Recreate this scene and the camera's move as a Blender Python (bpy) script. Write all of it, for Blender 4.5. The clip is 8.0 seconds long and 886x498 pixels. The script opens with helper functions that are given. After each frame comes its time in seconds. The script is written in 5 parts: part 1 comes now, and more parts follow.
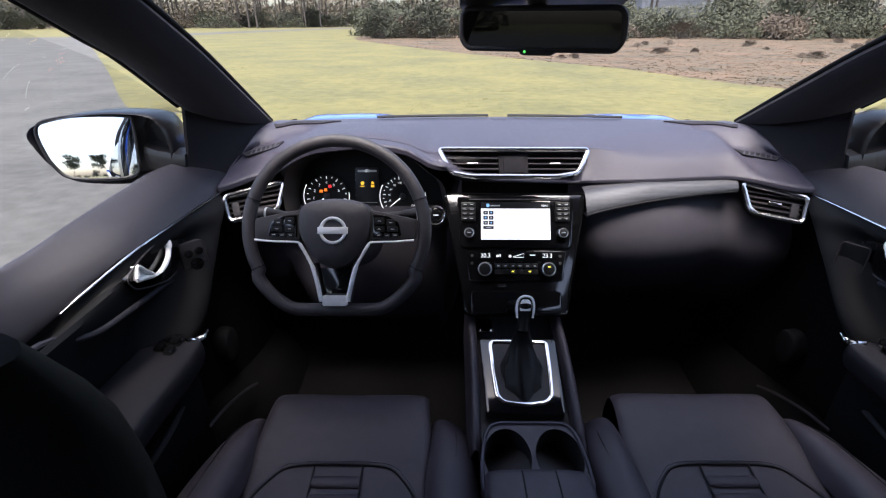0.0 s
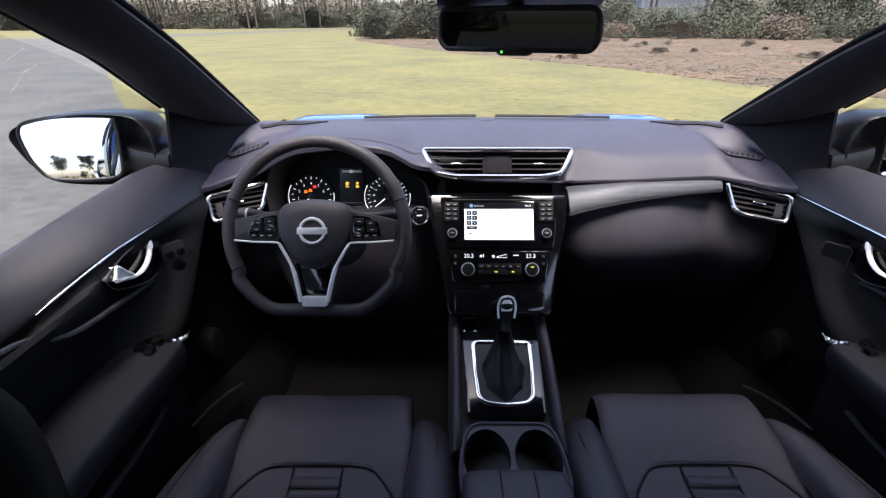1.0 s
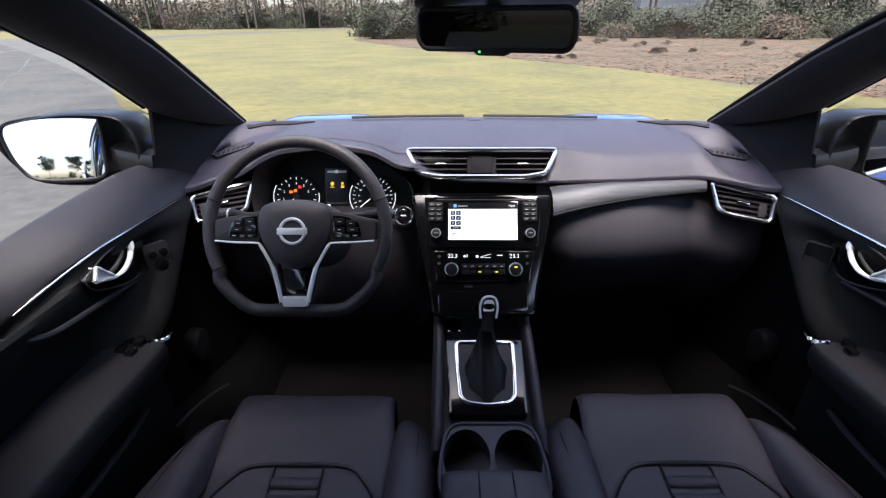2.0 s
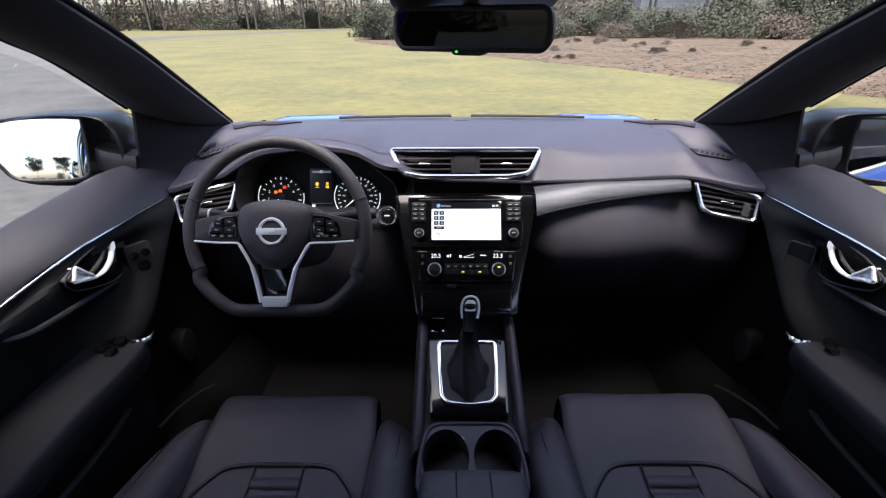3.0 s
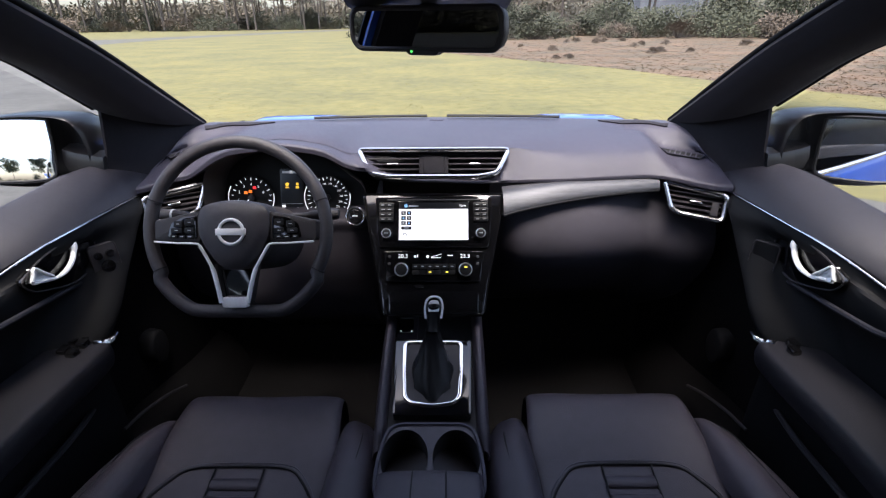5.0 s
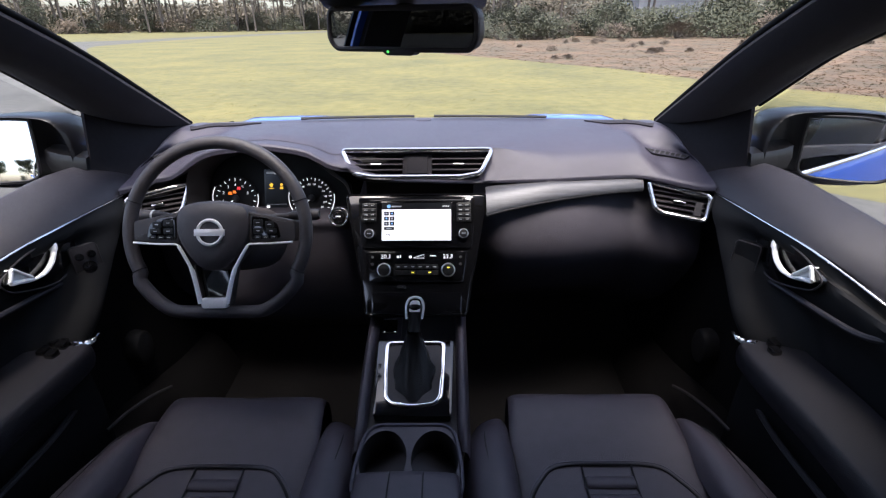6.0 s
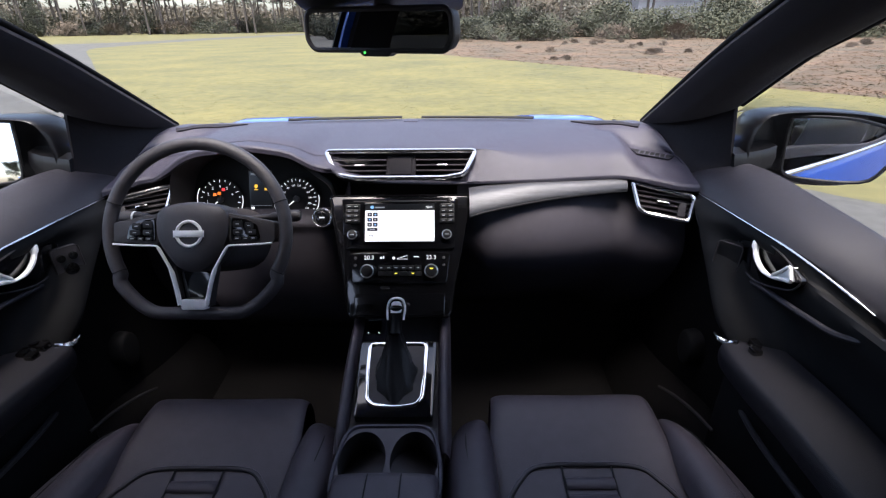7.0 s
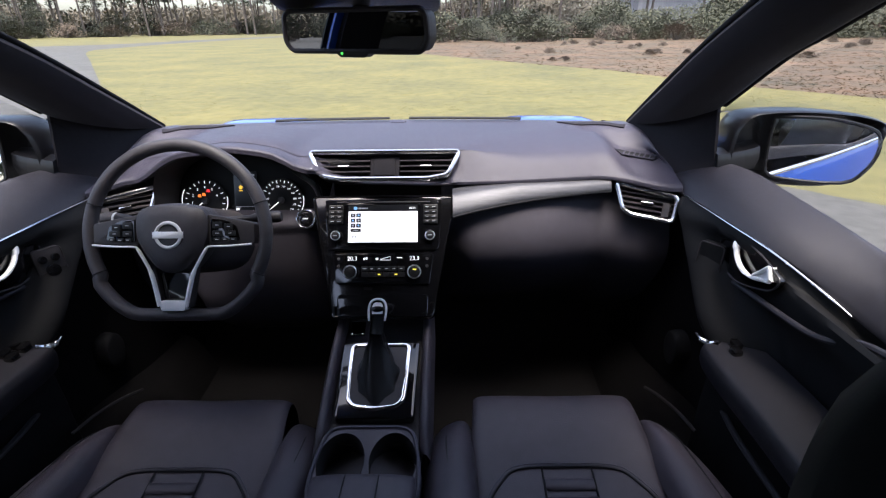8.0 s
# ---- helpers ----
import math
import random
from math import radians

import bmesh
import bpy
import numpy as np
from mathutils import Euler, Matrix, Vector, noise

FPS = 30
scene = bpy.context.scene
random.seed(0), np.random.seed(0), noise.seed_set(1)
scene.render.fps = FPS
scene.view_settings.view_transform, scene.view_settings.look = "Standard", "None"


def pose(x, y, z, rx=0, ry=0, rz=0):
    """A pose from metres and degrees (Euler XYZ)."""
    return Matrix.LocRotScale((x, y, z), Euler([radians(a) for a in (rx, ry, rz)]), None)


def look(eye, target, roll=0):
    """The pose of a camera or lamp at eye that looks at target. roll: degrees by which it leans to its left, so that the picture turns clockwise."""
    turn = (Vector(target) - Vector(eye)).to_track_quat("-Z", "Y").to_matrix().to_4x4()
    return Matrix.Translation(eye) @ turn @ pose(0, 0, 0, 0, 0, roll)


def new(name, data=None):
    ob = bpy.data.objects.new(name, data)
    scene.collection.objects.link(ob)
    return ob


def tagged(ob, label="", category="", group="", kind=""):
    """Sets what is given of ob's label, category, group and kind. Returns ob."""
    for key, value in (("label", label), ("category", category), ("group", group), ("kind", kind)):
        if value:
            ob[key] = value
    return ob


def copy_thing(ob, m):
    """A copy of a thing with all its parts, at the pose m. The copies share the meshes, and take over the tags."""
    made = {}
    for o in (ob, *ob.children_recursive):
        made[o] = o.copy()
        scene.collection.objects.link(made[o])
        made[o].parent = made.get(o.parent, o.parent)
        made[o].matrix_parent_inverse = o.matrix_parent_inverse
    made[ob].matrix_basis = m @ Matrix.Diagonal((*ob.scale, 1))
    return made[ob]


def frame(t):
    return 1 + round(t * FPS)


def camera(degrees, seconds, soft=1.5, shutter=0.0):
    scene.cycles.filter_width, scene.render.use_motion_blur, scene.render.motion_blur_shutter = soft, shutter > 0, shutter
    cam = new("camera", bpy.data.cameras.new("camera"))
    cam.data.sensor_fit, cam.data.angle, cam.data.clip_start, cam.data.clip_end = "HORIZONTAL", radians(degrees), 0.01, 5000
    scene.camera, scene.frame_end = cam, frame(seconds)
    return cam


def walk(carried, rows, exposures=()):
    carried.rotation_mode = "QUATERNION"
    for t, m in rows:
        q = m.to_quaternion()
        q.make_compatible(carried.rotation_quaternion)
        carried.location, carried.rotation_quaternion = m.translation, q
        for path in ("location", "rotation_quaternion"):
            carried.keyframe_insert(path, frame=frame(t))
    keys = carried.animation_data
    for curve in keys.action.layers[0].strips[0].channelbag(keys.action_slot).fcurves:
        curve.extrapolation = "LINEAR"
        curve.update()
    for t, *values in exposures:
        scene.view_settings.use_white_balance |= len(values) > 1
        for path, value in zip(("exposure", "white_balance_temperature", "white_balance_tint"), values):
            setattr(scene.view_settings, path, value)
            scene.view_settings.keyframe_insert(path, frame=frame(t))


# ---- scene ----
cam = camera(84.0, 8.0, 1.2)
METRES, EYE, TILT, LEAN, TURN = 0.30, 1.32, -25.0, 0.0, 0.45
ROWS = [
    (0.0, 0.0, 0.0, 0.0, 0.0, 0.0, -0.0),
    (0.5, 0.0593, 0.0009, 0.0005, -0.01, 0.01, 0.05),
    (1.0, 0.1255, 0.0015, -0.0, 0.02, 0.04, 0.07),
    (1.5, 0.1851, 0.0019, 0.0003, 0.02, 0.04, 0.11),
    (3.0, 0.3739, 0.0031, -0.0038, 0.07, 0.1, 0.22),
    (3.5, 0.4362, 0.0041, -0.0042, 0.11, 0.1, 0.26),
    (4.0, 0.5009, 0.0059, -0.0048, 0.13, 0.11, 0.28),
    (4.5, 0.5596, 0.007, -0.0047, 0.13, 0.11, 0.3),
    (6.0, 0.7489, 0.0133, -0.0069, 0.14, 0.18, 0.43),
    (6.5, 0.8102, 0.0147, -0.0083, 0.16, 0.24, 0.46),
    (7.0, 0.8742, 0.0164, -0.0095, 0.16, 0.31, 0.54),
    (7.5, 0.933, 0.0174, -0.0107, 0.15, 0.37, 0.59),
    (8.0, 0.9996, 0.0189, -0.0114, 0.18, 0.42, 0.62),
]
walk(cam, [(t, pose(0, 0, EYE, TILT, LEAN, TURN) @ pose(METRES * x, METRES * y, METRES * z, 90 + pitch, roll, yaw)) for t, x, y, z, yaw, pitch, roll in ROWS], [(0.0, 2.27, 6600, 12.5), (8.0, 2.27, 6600, 12.5)])
# ---- light ----
SKY, SUN = 0.12, 1.5
LM_TURN, LM_TILT, RM_TURN, RM_TILT, RV_TILT = 17.4, -10.2, -34.0, 3.8, 0.004

# ---------------------------------------------------------------- light
import mathutils.bvhtree
import mathutils.geometry
world = bpy.data.worlds.new("sky")
scene.world = world
world.use_nodes = True
wn = world.node_tree.nodes
sky = wn.new("ShaderNodeTexSky")
sky.sky_type = "NISHITA"
sky.sun_disc = False
sky.sun_elevation, sky.sun_rotation = radians(74), radians(190)
sky.air_density, sky.dust_density, sky.ozone_density = 0.9, 3.0, 0.9
wn["Background"].inputs["Strength"].default_value = SKY
world.node_tree.links.new(sky.outputs[0], wn["Background"].inputs["Color"])
sun_data = bpy.data.lights.new("sun", "SUN")
sun_data.energy, sun_data.angle, sun_data.color = SUN, radians(30), (1.0, 0.97, 0.93)
sun = new("sun", sun_data)
sun.matrix_world = look((0.95, -5.4, 19.2), (0, 0, 0))

# ---------------------------------------------------------------- materials
CX = 0.155          # the car's middle line


def mat(name, color, rough=0.5, metal=0.0, second=None, scale=8.0, mix=0.5, bump=0.0, bump_scale=300.0,
        coat=0.0, emit=0.0, spec=0.5, sheen=0.0, voronoi=False, stretch=(1, 1, 1), per_object=0.0):
    """A procedural surface: two-scale colour variation, roughness variation and fine relief."""
    m = bpy.data.materials.new(name)
    m.use_nodes = True
    n, l = m.node_tree.nodes, m.node_tree.links
    b = n["Principled BSDF"]
    b.inputs["Metallic"].default_value = metal
    b.inputs["Coat Weight"].default_value = coat
    b.inputs["Coat Roughness"].default_value = 0.04
    b.inputs["Specular IOR Level"].default_value = spec
    b.inputs["Sheen Weight"].default_value = sheen
    tc = n.new("ShaderNodeTexCoord")
    mp = n.new("ShaderNodeMapping")
    mp.inputs["Scale"].default_value = stretch
    l.new(tc.outputs["Object"], mp.inputs[0])
    second = second or tuple(c * 0.72 for c in color)
    n1, n2 = n.new("ShaderNodeTexNoise"), n.new("ShaderNodeTexNoise")
    n1.inputs["Scale"].default_value, n1.inputs["Detail"].default_value = scale, 6
    n2.inputs["Scale"].default_value, n2.inputs["Detail"].default_value = scale * 9, 4
    l.new(mp.outputs[0], n1.inputs[0])
    l.new(mp.outputs[0], n2.inputs[0])
    add = n.new("ShaderNodeMath")
    add.operation = "MULTIPLY_ADD"
    add.inputs[1].default_value = 0.4
    l.new(n2.outputs[0], add.inputs[0])
    half = n.new("ShaderNodeMath")
    half.operation = "MULTIPLY"
    half.inputs[1].default_value = 0.6
    l.new(n1.outputs[0], half.inputs[0])
    l.new(half.outputs[0], add.inputs[2])
    ramp = n.new("ShaderNodeMapRange")
    ramp.inputs["From Min"].default_value, ramp.inputs["From Max"].default_value = 0.5 - 0.3 * mix, 0.5 + 0.3 * mix
    l.new(add.outputs[0], ramp.inputs[0])
    cm = n.new("ShaderNodeMix")
    cm.data_type = "RGBA"
    cm.inputs[6].default_value, cm.inputs[7].default_value = (*second, 1), (*color, 1)
    l.new(ramp.outputs[0], cm.inputs[0])
    out = cm.outputs[2]
    if per_object:
        oi = n.new("ShaderNodeObjectInfo")
        hs = n.new("ShaderNodeHueSaturation")
        mr = n.new("ShaderNodeMapRange")
        mr.inputs["To Min"].default_value, mr.inputs["To Max"].default_value = 1 - per_object, 1 + per_object
        l.new(oi.outputs["Random"], mr.inputs[0])
        l.new(mr.outputs[0], hs.inputs["Value"])
        l.new(out, hs.inputs["Color"])
        out = hs.outputs[0]
    l.new(out, b.inputs["Base Color"])
    rr = n.new("ShaderNodeMapRange")
    rr.inputs["To Min"].default_value, rr.inputs["To Max"].default_value = rough * 0.88, min(1, rough * 1.12)
    l.new(n1.outputs[0], rr.inputs[0])
    l.new(rr.outputs[0], b.inputs["Roughness"])
    if emit:
        l.new(out, b.inputs["Emission Color"])
        b.inputs["Emission Strength"].default_value = emit
    if bump:
        if voronoi:
            t = n.new("ShaderNodeTexVoronoi")
        else:
            t = n.new("ShaderNodeTexNoise")
            t.inputs["Detail"].default_value = 3
        t.inputs["Scale"].default_value = bump_scale
        l.new(mp.outputs[0], t.inputs[0])
        bp = n.new("ShaderNodeBump")
        bp.inputs["Strength"].default_value, bp.inputs["Distance"].default_value = bump, 0.001
        l.new(t.outputs[0], bp.inputs["Height"])
        l.new(bp.outputs[0], b.inputs["Normal"])
    return m


def glass(name, tint, gloss=0.6):
    m = bpy.data.materials.new(name)
    m.use_nodes = True
    n, l = m.node_tree.nodes, m.node_tree.links
    n.remove(n["Principled BSDF"])
    tr, gl, mx, fr, pw, ad, mu = (n.new("ShaderNode" + k) for k in ("BsdfTransparent", "BsdfGlossy", "MixShader", "LayerWeight", "Math", "Math", "Math"))
    tr.inputs[0].default_value = (*tint, 1)
    gl.inputs["Roughness"].default_value = 0.02
    fr.inputs[0].default_value = 0.5
    pw.operation, pw.inputs[1].default_value = "POWER", 5.0
    ad.operation, ad.inputs[1].default_value, ad.inputs[2].default_value = "MULTIPLY_ADD", 0.96, 0.04
    l.new(fr.outputs["Facing"], pw.inputs[0])
    l.new(pw.outputs[0], ad.inputs[0])
    mu.operation = "MULTIPLY"
    mu.inputs[1].default_value = gloss
    l.new(ad.outputs[0], mu.inputs[0])
    l.new(mu.outputs[0], mx.inputs[0])
    l.new(tr.outputs[0], mx.inputs[1])
    l.new(gl.outputs[0], mx.inputs[2])
    l.new(mx.outputs[0], n["Material Output"].inputs[0])
    return m


SWITCH = mat("switch_plastic", (0.008, 0.008, 0.009), 0.45, scale=14, spec=0.3)
SOFT = mat("soft_dash", (0.048, 0.0435, 0.062), 0.48, second=(0.039, 0.0355, 0.050), scale=6, bump=0.35, bump_scale=1100, voronoi=True)
LEATHER = mat("leather", (0.061, 0.052, 0.065), 0.46, second=(0.046, 0.039, 0.049), scale=5, bump=0.4, bump_scale=700, voronoi=True)
# door copies of the soft and leather surfaces, shade put into their colour
DOOR_SOFT_SHADED = mat("door_soft_shaded", (0.020, 0.018, 0.0245), 0.5, second=(0.0145, 0.013, 0.018), scale=6, bump=0.35, bump_scale=1100, voronoi=True)
DOOR_LEATHER_SHADED = mat("door_leather_shaded", (0.0155, 0.0145, 0.0185), 0.55, second=(0.0115, 0.0105, 0.0135), spec=0.35, scale=6, bump=0.35, bump_scale=800, voronoi=True)
KNEE = mat("knee_pad", (0.044, 0.040, 0.051), 0.72, second=(0.034, 0.031, 0.039), spec=0.3, scale=5, bump=0.4, bump_scale=700, voronoi=True)
RESTRAINT = mat("restraint_leather", (0.010, 0.010, 0.0105), 0.7, scale=9, spec=0.2, bump=0.05, bump_scale=900)
WHEEL_LEATHER = mat("wheel_leather", (0.053, 0.048, 0.054), 0.44, scale=14, bump=0.4, bump_scale=900, voronoi=True)
PLASTIC = mat("black_plastic", (0.034, 0.030, 0.033), 0.58, scale=12, bump=0.3, bump_scale=1200)
SATIN = mat("satin_silver", (0.95, 0.95, 0.95), 0.36, 0.1, second=(0.88, 0.88, 0.89), scale=20)
BOOT = mat("boot_leather", (0.007, 0.007, 0.008), 0.34, scale=20, bump=0.5, bump_scale=500, voronoi=True)
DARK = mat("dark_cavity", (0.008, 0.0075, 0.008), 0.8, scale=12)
GLOSS = mat("piano_black", (0.006, 0.006, 0.007), 0.1, scale=8, coat=0.6)
CHROME = mat("satin_chrome", (0.75, 0.75, 0.76), 0.2, 1.0, second=(0.66, 0.66, 0.68), scale=20)
PULL = mat("pull_chrome", (0.88, 0.88, 0.88), 0.3, 1.0, second=(0.8, 0.8, 0.81), scale=20)
BRIGHT = mat("bright_chrome", (0.9, 0.9, 0.9), 0.12, 1.0, second=(0.82, 0.82, 0.83), scale=20)
SILVER = mat("brushed_trim", (0.095, 0.095, 0.105), 0.42, 0.35, second=(0.052, 0.052, 0.057), scale=10, stretch=(0.6, 6, 14), bump=0.2, bump_scale=220)
DOOR_TRIM = mat("door_insert", (0.010, 0.010, 0.011), 0.66, second=(0.007, 0.007, 0.0075), scale=14, stretch=(1, 1, 5), spec=0.2)
SAIL = mat("corner_panel", (0.016, 0.0145, 0.0175), 0.78, scale=14, spec=0.15, bump=0.3, bump_scale=1200)
CLOTH = mat("pillar_cloth", (0.026, 0.0235, 0.029), 0.92, spec=0.15, second=(0.0205, 0.0185, 0.023), scale=40, bump=0.5, bump_scale=1600, sheen=0.05)
HEADLINER = mat("headliner", (0.03, 0.03, 0.033), 0.95, scale=30, bump=0.4, bump_scale=1400)
CARPET = mat("carpet", (0.0078, 0.0072, 0.0075), 0.95, scale=60, bump=0.8, bump_scale=900, spec=0.08)
RUBBER = mat("rubber_seal", (0.007, 0.007, 0.008), 0.85, scale=20, spec=0.15)
PAINT = mat("blue_paint", (0.02, 0.10, 0.52), 0.3, 0.25, second=(0.017, 0.09, 0.47), scale=4, coat=1.0)
SHELL = mat("mirror_shell", (0.008, 0.008, 0.010), 0.38, scale=10, coat=0.2, spec=0.4)
MIRROR = mat("mirror_glass", (0.92, 0.93, 0.94), 0.01, 1.0, second=(0.90, 0.91, 0.92), scale=3)
MIRROR_DIM = mat("dimming_mirror_glass", (0.38, 0.39, 0.40), 0.01, 1.0, second=(0.36, 0.37, 0.38), scale=3)
SCREEN = mat("screen_white", (0.93, 0.95, 1.0), 0.4, emit=0.24, second=(0.90, 0.92, 0.97), scale=3)
SCREEN_DARK = mat("screen_dark", (0.008, 0.009, 0.012), 0.3, emit=0.03, scale=6)
LIT = mat("lit_white", (0.9, 0.92, 0.95), 0.4, emit=0.24, scale=4)
LIT_DIM = mat("lit_grey", (0.5, 0.52, 0.55), 0.5, emit=0.035, scale=4)
LIT_BLUE = mat("lit_blue", (0.2, 0.45, 0.8), 0.4, emit=0.18, scale=4)
AMBER = mat("lit_amber", (1.0, 0.55, 0.05), 0.4, emit=0.28, scale=4)
ORANGE = mat("lit_orange", (1.0, 0.22, 0.02), 0.4, emit=0.28, scale=4)
RED = mat("lit_red", (0.9, 0.04, 0.05), 0.4, emit=0.28, scale=4)
GREEN = mat("lit_green", (0.1, 0.9, 0.15), 0.4, emit=0.3, scale=4)
YELLOW = mat("lit_yellow", (0.95, 0.8, 0.08), 0.4, emit=0.22, scale=4)
STITCH = mat("stitching", (0.10, 0.10, 0.125), 0.7, scale=60)
SEAM = mat("seam", (0.009, 0.009, 0.012), 0.8, scale=30)
CLEAR = glass("clear_glass", (0.95, 0.96, 0.95), 0.1)
TINTED = glass("tinted_glass", (0.20, 0.205, 0.21), 1.0)
PANE = glass("side_glass", (0.84, 0.85, 0.85), 1.0)
ASPHALT = mat("asphalt", (0.112, 0.109, 0.099), 0.92, second=(0.052, 0.051, 0.046), scale=0.9, mix=0.5, bump=1.0, bump_scale=60)
GRASS = mat("grass_ground", (0.163, 0.142, 0.049), 0.95, second=(0.084, 0.083, 0.030), scale=0.45, mix=0.45, bump=1.0, bump_scale=25)
BLADE = mat("grass_blade", (0.19, 0.163, 0.056), 0.85, second=(0.114, 0.110, 0.04), scale=0.45, mix=0.45)
BRACKEN = mat("bracken", (0.136, 0.085, 0.050), 0.95, second=(0.056, 0.048, 0.028), scale=0.55, mix=0.4)
LEAF = mat("leaf_green", (0.066, 0.069, 0.040), 0.85, second=(0.034, 0.039, 0.025), scale=0.8, mix=0.8, per_object=0.35)
LEAF_DRY = mat("leaf_brown", (0.115, 0.086, 0.060), 0.85, second=(0.065, 0.052, 0.040), scale=0.8, mix=0.8, per_object=0.35)
FAR_WOOD = mat("far_twigs", (0.15, 0.125, 0.095), 0.9, second=(0.085, 0.082, 0.062), scale=0.25, mix=0.7)
NEEDLE = mat("pine_needles", (0.05, 0.06, 0.034), 0.8, second=(0.028, 0.034, 0.02), scale=1.0, mix=0.8, per_object=0.3)
CLADDING = mat("metal_cladding", (0.30, 0.31, 0.34), 0.55, second=(0.25, 0.26, 0.285), scale=0.8)
BARK = mat("bark", (0.12, 0.10, 0.085), 0.95, second=(0.065, 0.055, 0.048), scale=3, stretch=(1, 1, 0.3), mix=0.9, per_object=0.3)


# ---------------------------------------------------------------- building helpers
def thing(name, at, label, category, group="", kind=""):
    ob = new(name)
    ob.empty_display_size = 0.05
    ob.location = at
    return tagged(ob, label, category, group, kind)


def root_of(ob):
    while ob.parent:
        ob = ob.parent
    return ob


def part(name, bm, material, parent, label="", flat=False):
    """One mesh object under a thing or a part; the mesh is given in world metres."""
    me = bpy.data.meshes.new(name)
    bmesh.ops.recalc_face_normals(bm, faces=bm.faces)
    bmesh.ops.translate(bm, verts=bm.verts, vec=-root_of(parent).location)
    bm.to_mesh(me)
    bm.free()
    if not flat:
        for p in me.polygons:
            p.use_smooth = True
        me.set_sharp_from_angle(angle=radians(38))
    me.materials.append(material)
    ob = new(name, me)
    ob.parent = parent
    if label:
        tagged(ob, label)
    return ob


def catmull(pts, n, closed=False):
    """A smooth line of points through pts, n steps between each two."""
    pts = [Vector(p) for p in pts]
    out, k = [], len(pts)
    for i in range(k if closed else k - 1):
        if closed:
            a, b, c, d = (pts[(i + j) % k] for j in (-1, 0, 1, 2))
        else:
            a, b, c, d = pts[max(i - 1, 0)], pts[i], pts[i + 1], pts[min(i + 2, k - 1)]
        for s in range(n):
            t = s / n
            out.append(0.5 * (2 * b + (c - a) * t + (2 * a - 5 * b + 4 * c - d) * t * t + (3 * b - a - 3 * c + d) * t ** 3))
    if not closed:
        out.append(pts[-1])
    return out


def loft(rows, nu=4, nv=4, thick=0.0, closed=False, caps=False):
    """A smooth skin over rows of points."""
    rows = [catmull(r, nu, closed) for r in rows]
    cols = [catmull([r[i] for r in rows], nv) for i in range(len(rows[0]))]
    bm = bmesh.new()
    grid = [[bm.verts.new(p) for p in c] for c in cols]
    m = len(grid)
    for i in range(m if closed else m - 1):
        for j in range(len(grid[0]) - 1):
            try:
                bm.faces.new((grid[i][j], grid[(i + 1) % m][j], grid[(i + 1) % m][j + 1], grid[i][j + 1]))
            except ValueError:
                pass
    if caps and closed:
        for j in (0, -1):
            bm.faces.new([g[j] for g in grid])
    if thick:
        bmesh.ops.recalc_face_normals(bm, faces=bm.faces)
        bmesh.ops.solidify(bm, geom=bm.faces[:], thickness=thick)
    return bm


def tube(path, r, closed=False, sides=10, flat=1.0, up=(0, 0, 1), caps=True):
    """A bar along a line; r is one radius or one for each point; flat squeezes it along up."""
    path = [Vector(p) for p in path]
    up = Vector(up).normalized()
    k = len(path)
    rs = r if isinstance(r, (list, tuple)) else [r] * k
    bm = bmesh.new()
    rings = []
    for i, p in enumerate(path):
        a = path[(i - 1) % k] if closed else path[max(i - 1, 0)]
        b = path[(i + 1) % k] if closed else path[min(i + 1, k - 1)]
        d = (b - a).normalized()
        side = d.cross(up)
        side = side.normalized() if side.length > 1e-5 else d.orthogonal().normalized()
        top = side.cross(d).normalized()
        rings.append([bm.verts.new(p + rs[i] * (math.cos(2 * math.pi * s / sides) * side + flat * math.sin(2 * math.pi * s / sides) * top)) for s in range(sides)])
    for i in range(k if closed else k - 1):
        for s in range(sides):
            bm.faces.new((rings[i][s], rings[i][(s + 1) % sides], rings[(i + 1) % k][(s + 1) % sides], rings[(i + 1) % k][s]))
    if caps and not closed:
        bm.faces.new(rings[0])
        bm.faces.new(rings[-1])
    return bm


def rounded(pts, r, n=4):
    """A polygon with rounded corners."""
    pts = [Vector((*p, 0)[:3]) for p in pts]
    out, k = [], len(pts)
    for i, p in enumerate(pts):
        a, b = (pts[i - 1] - p), (pts[(i + 1) % k] - p)
        q = min(r, 0.45 * a.length, 0.45 * b.length)
        s, e = p + a.normalized() * q, p + b.normalized() * q
        for j in range(n + 1):
            t = j / n
            out.append((1 - t) ** 2 * s + 2 * t * (1 - t) * p + t * t * e)
    return out


def rect(x0, y0, x1, y1, r=0.0, n=3):
    pts = [(x0, y0), (x1, y0), (x1, y1), (x0, y1)]
    return rounded(pts, r, n) if r else [Vector((*p, 0)) for p in pts]


def slab(pts, m, depth, bevel=0.0, z=0.0):
    """A plate: outline in the plane of m, front face at local height z, depth behind it."""
    bm = bmesh.new()
    f = bm.faces.new([bm.verts.new((p[0], p[1], z)) for p in pts])
    ret = bmesh.ops.extrude_face_region(bm, geom=[f])
    bmesh.ops.translate(bm, verts=[v for v in ret["geom"] if isinstance(v, bmesh.types.BMVert)], vec=(0, 0, -depth))
    if bevel:
        edges = [e for e in bm.edges if all(abs(v.co.z - z) < 1e-6 for v in e.verts)]
        bmesh.ops.bevel(bm, geom=edges, offset=bevel, segments=2, profile=0.6, affect="EDGES")
    bm.transform(m)
    return bm


def disc(x, y, r, n=20):
    return [Vector((x + r * math.cos(2 * math.pi * i / n), y + r * math.sin(2 * math.pi * i / n), 0)) for i in range(n)]


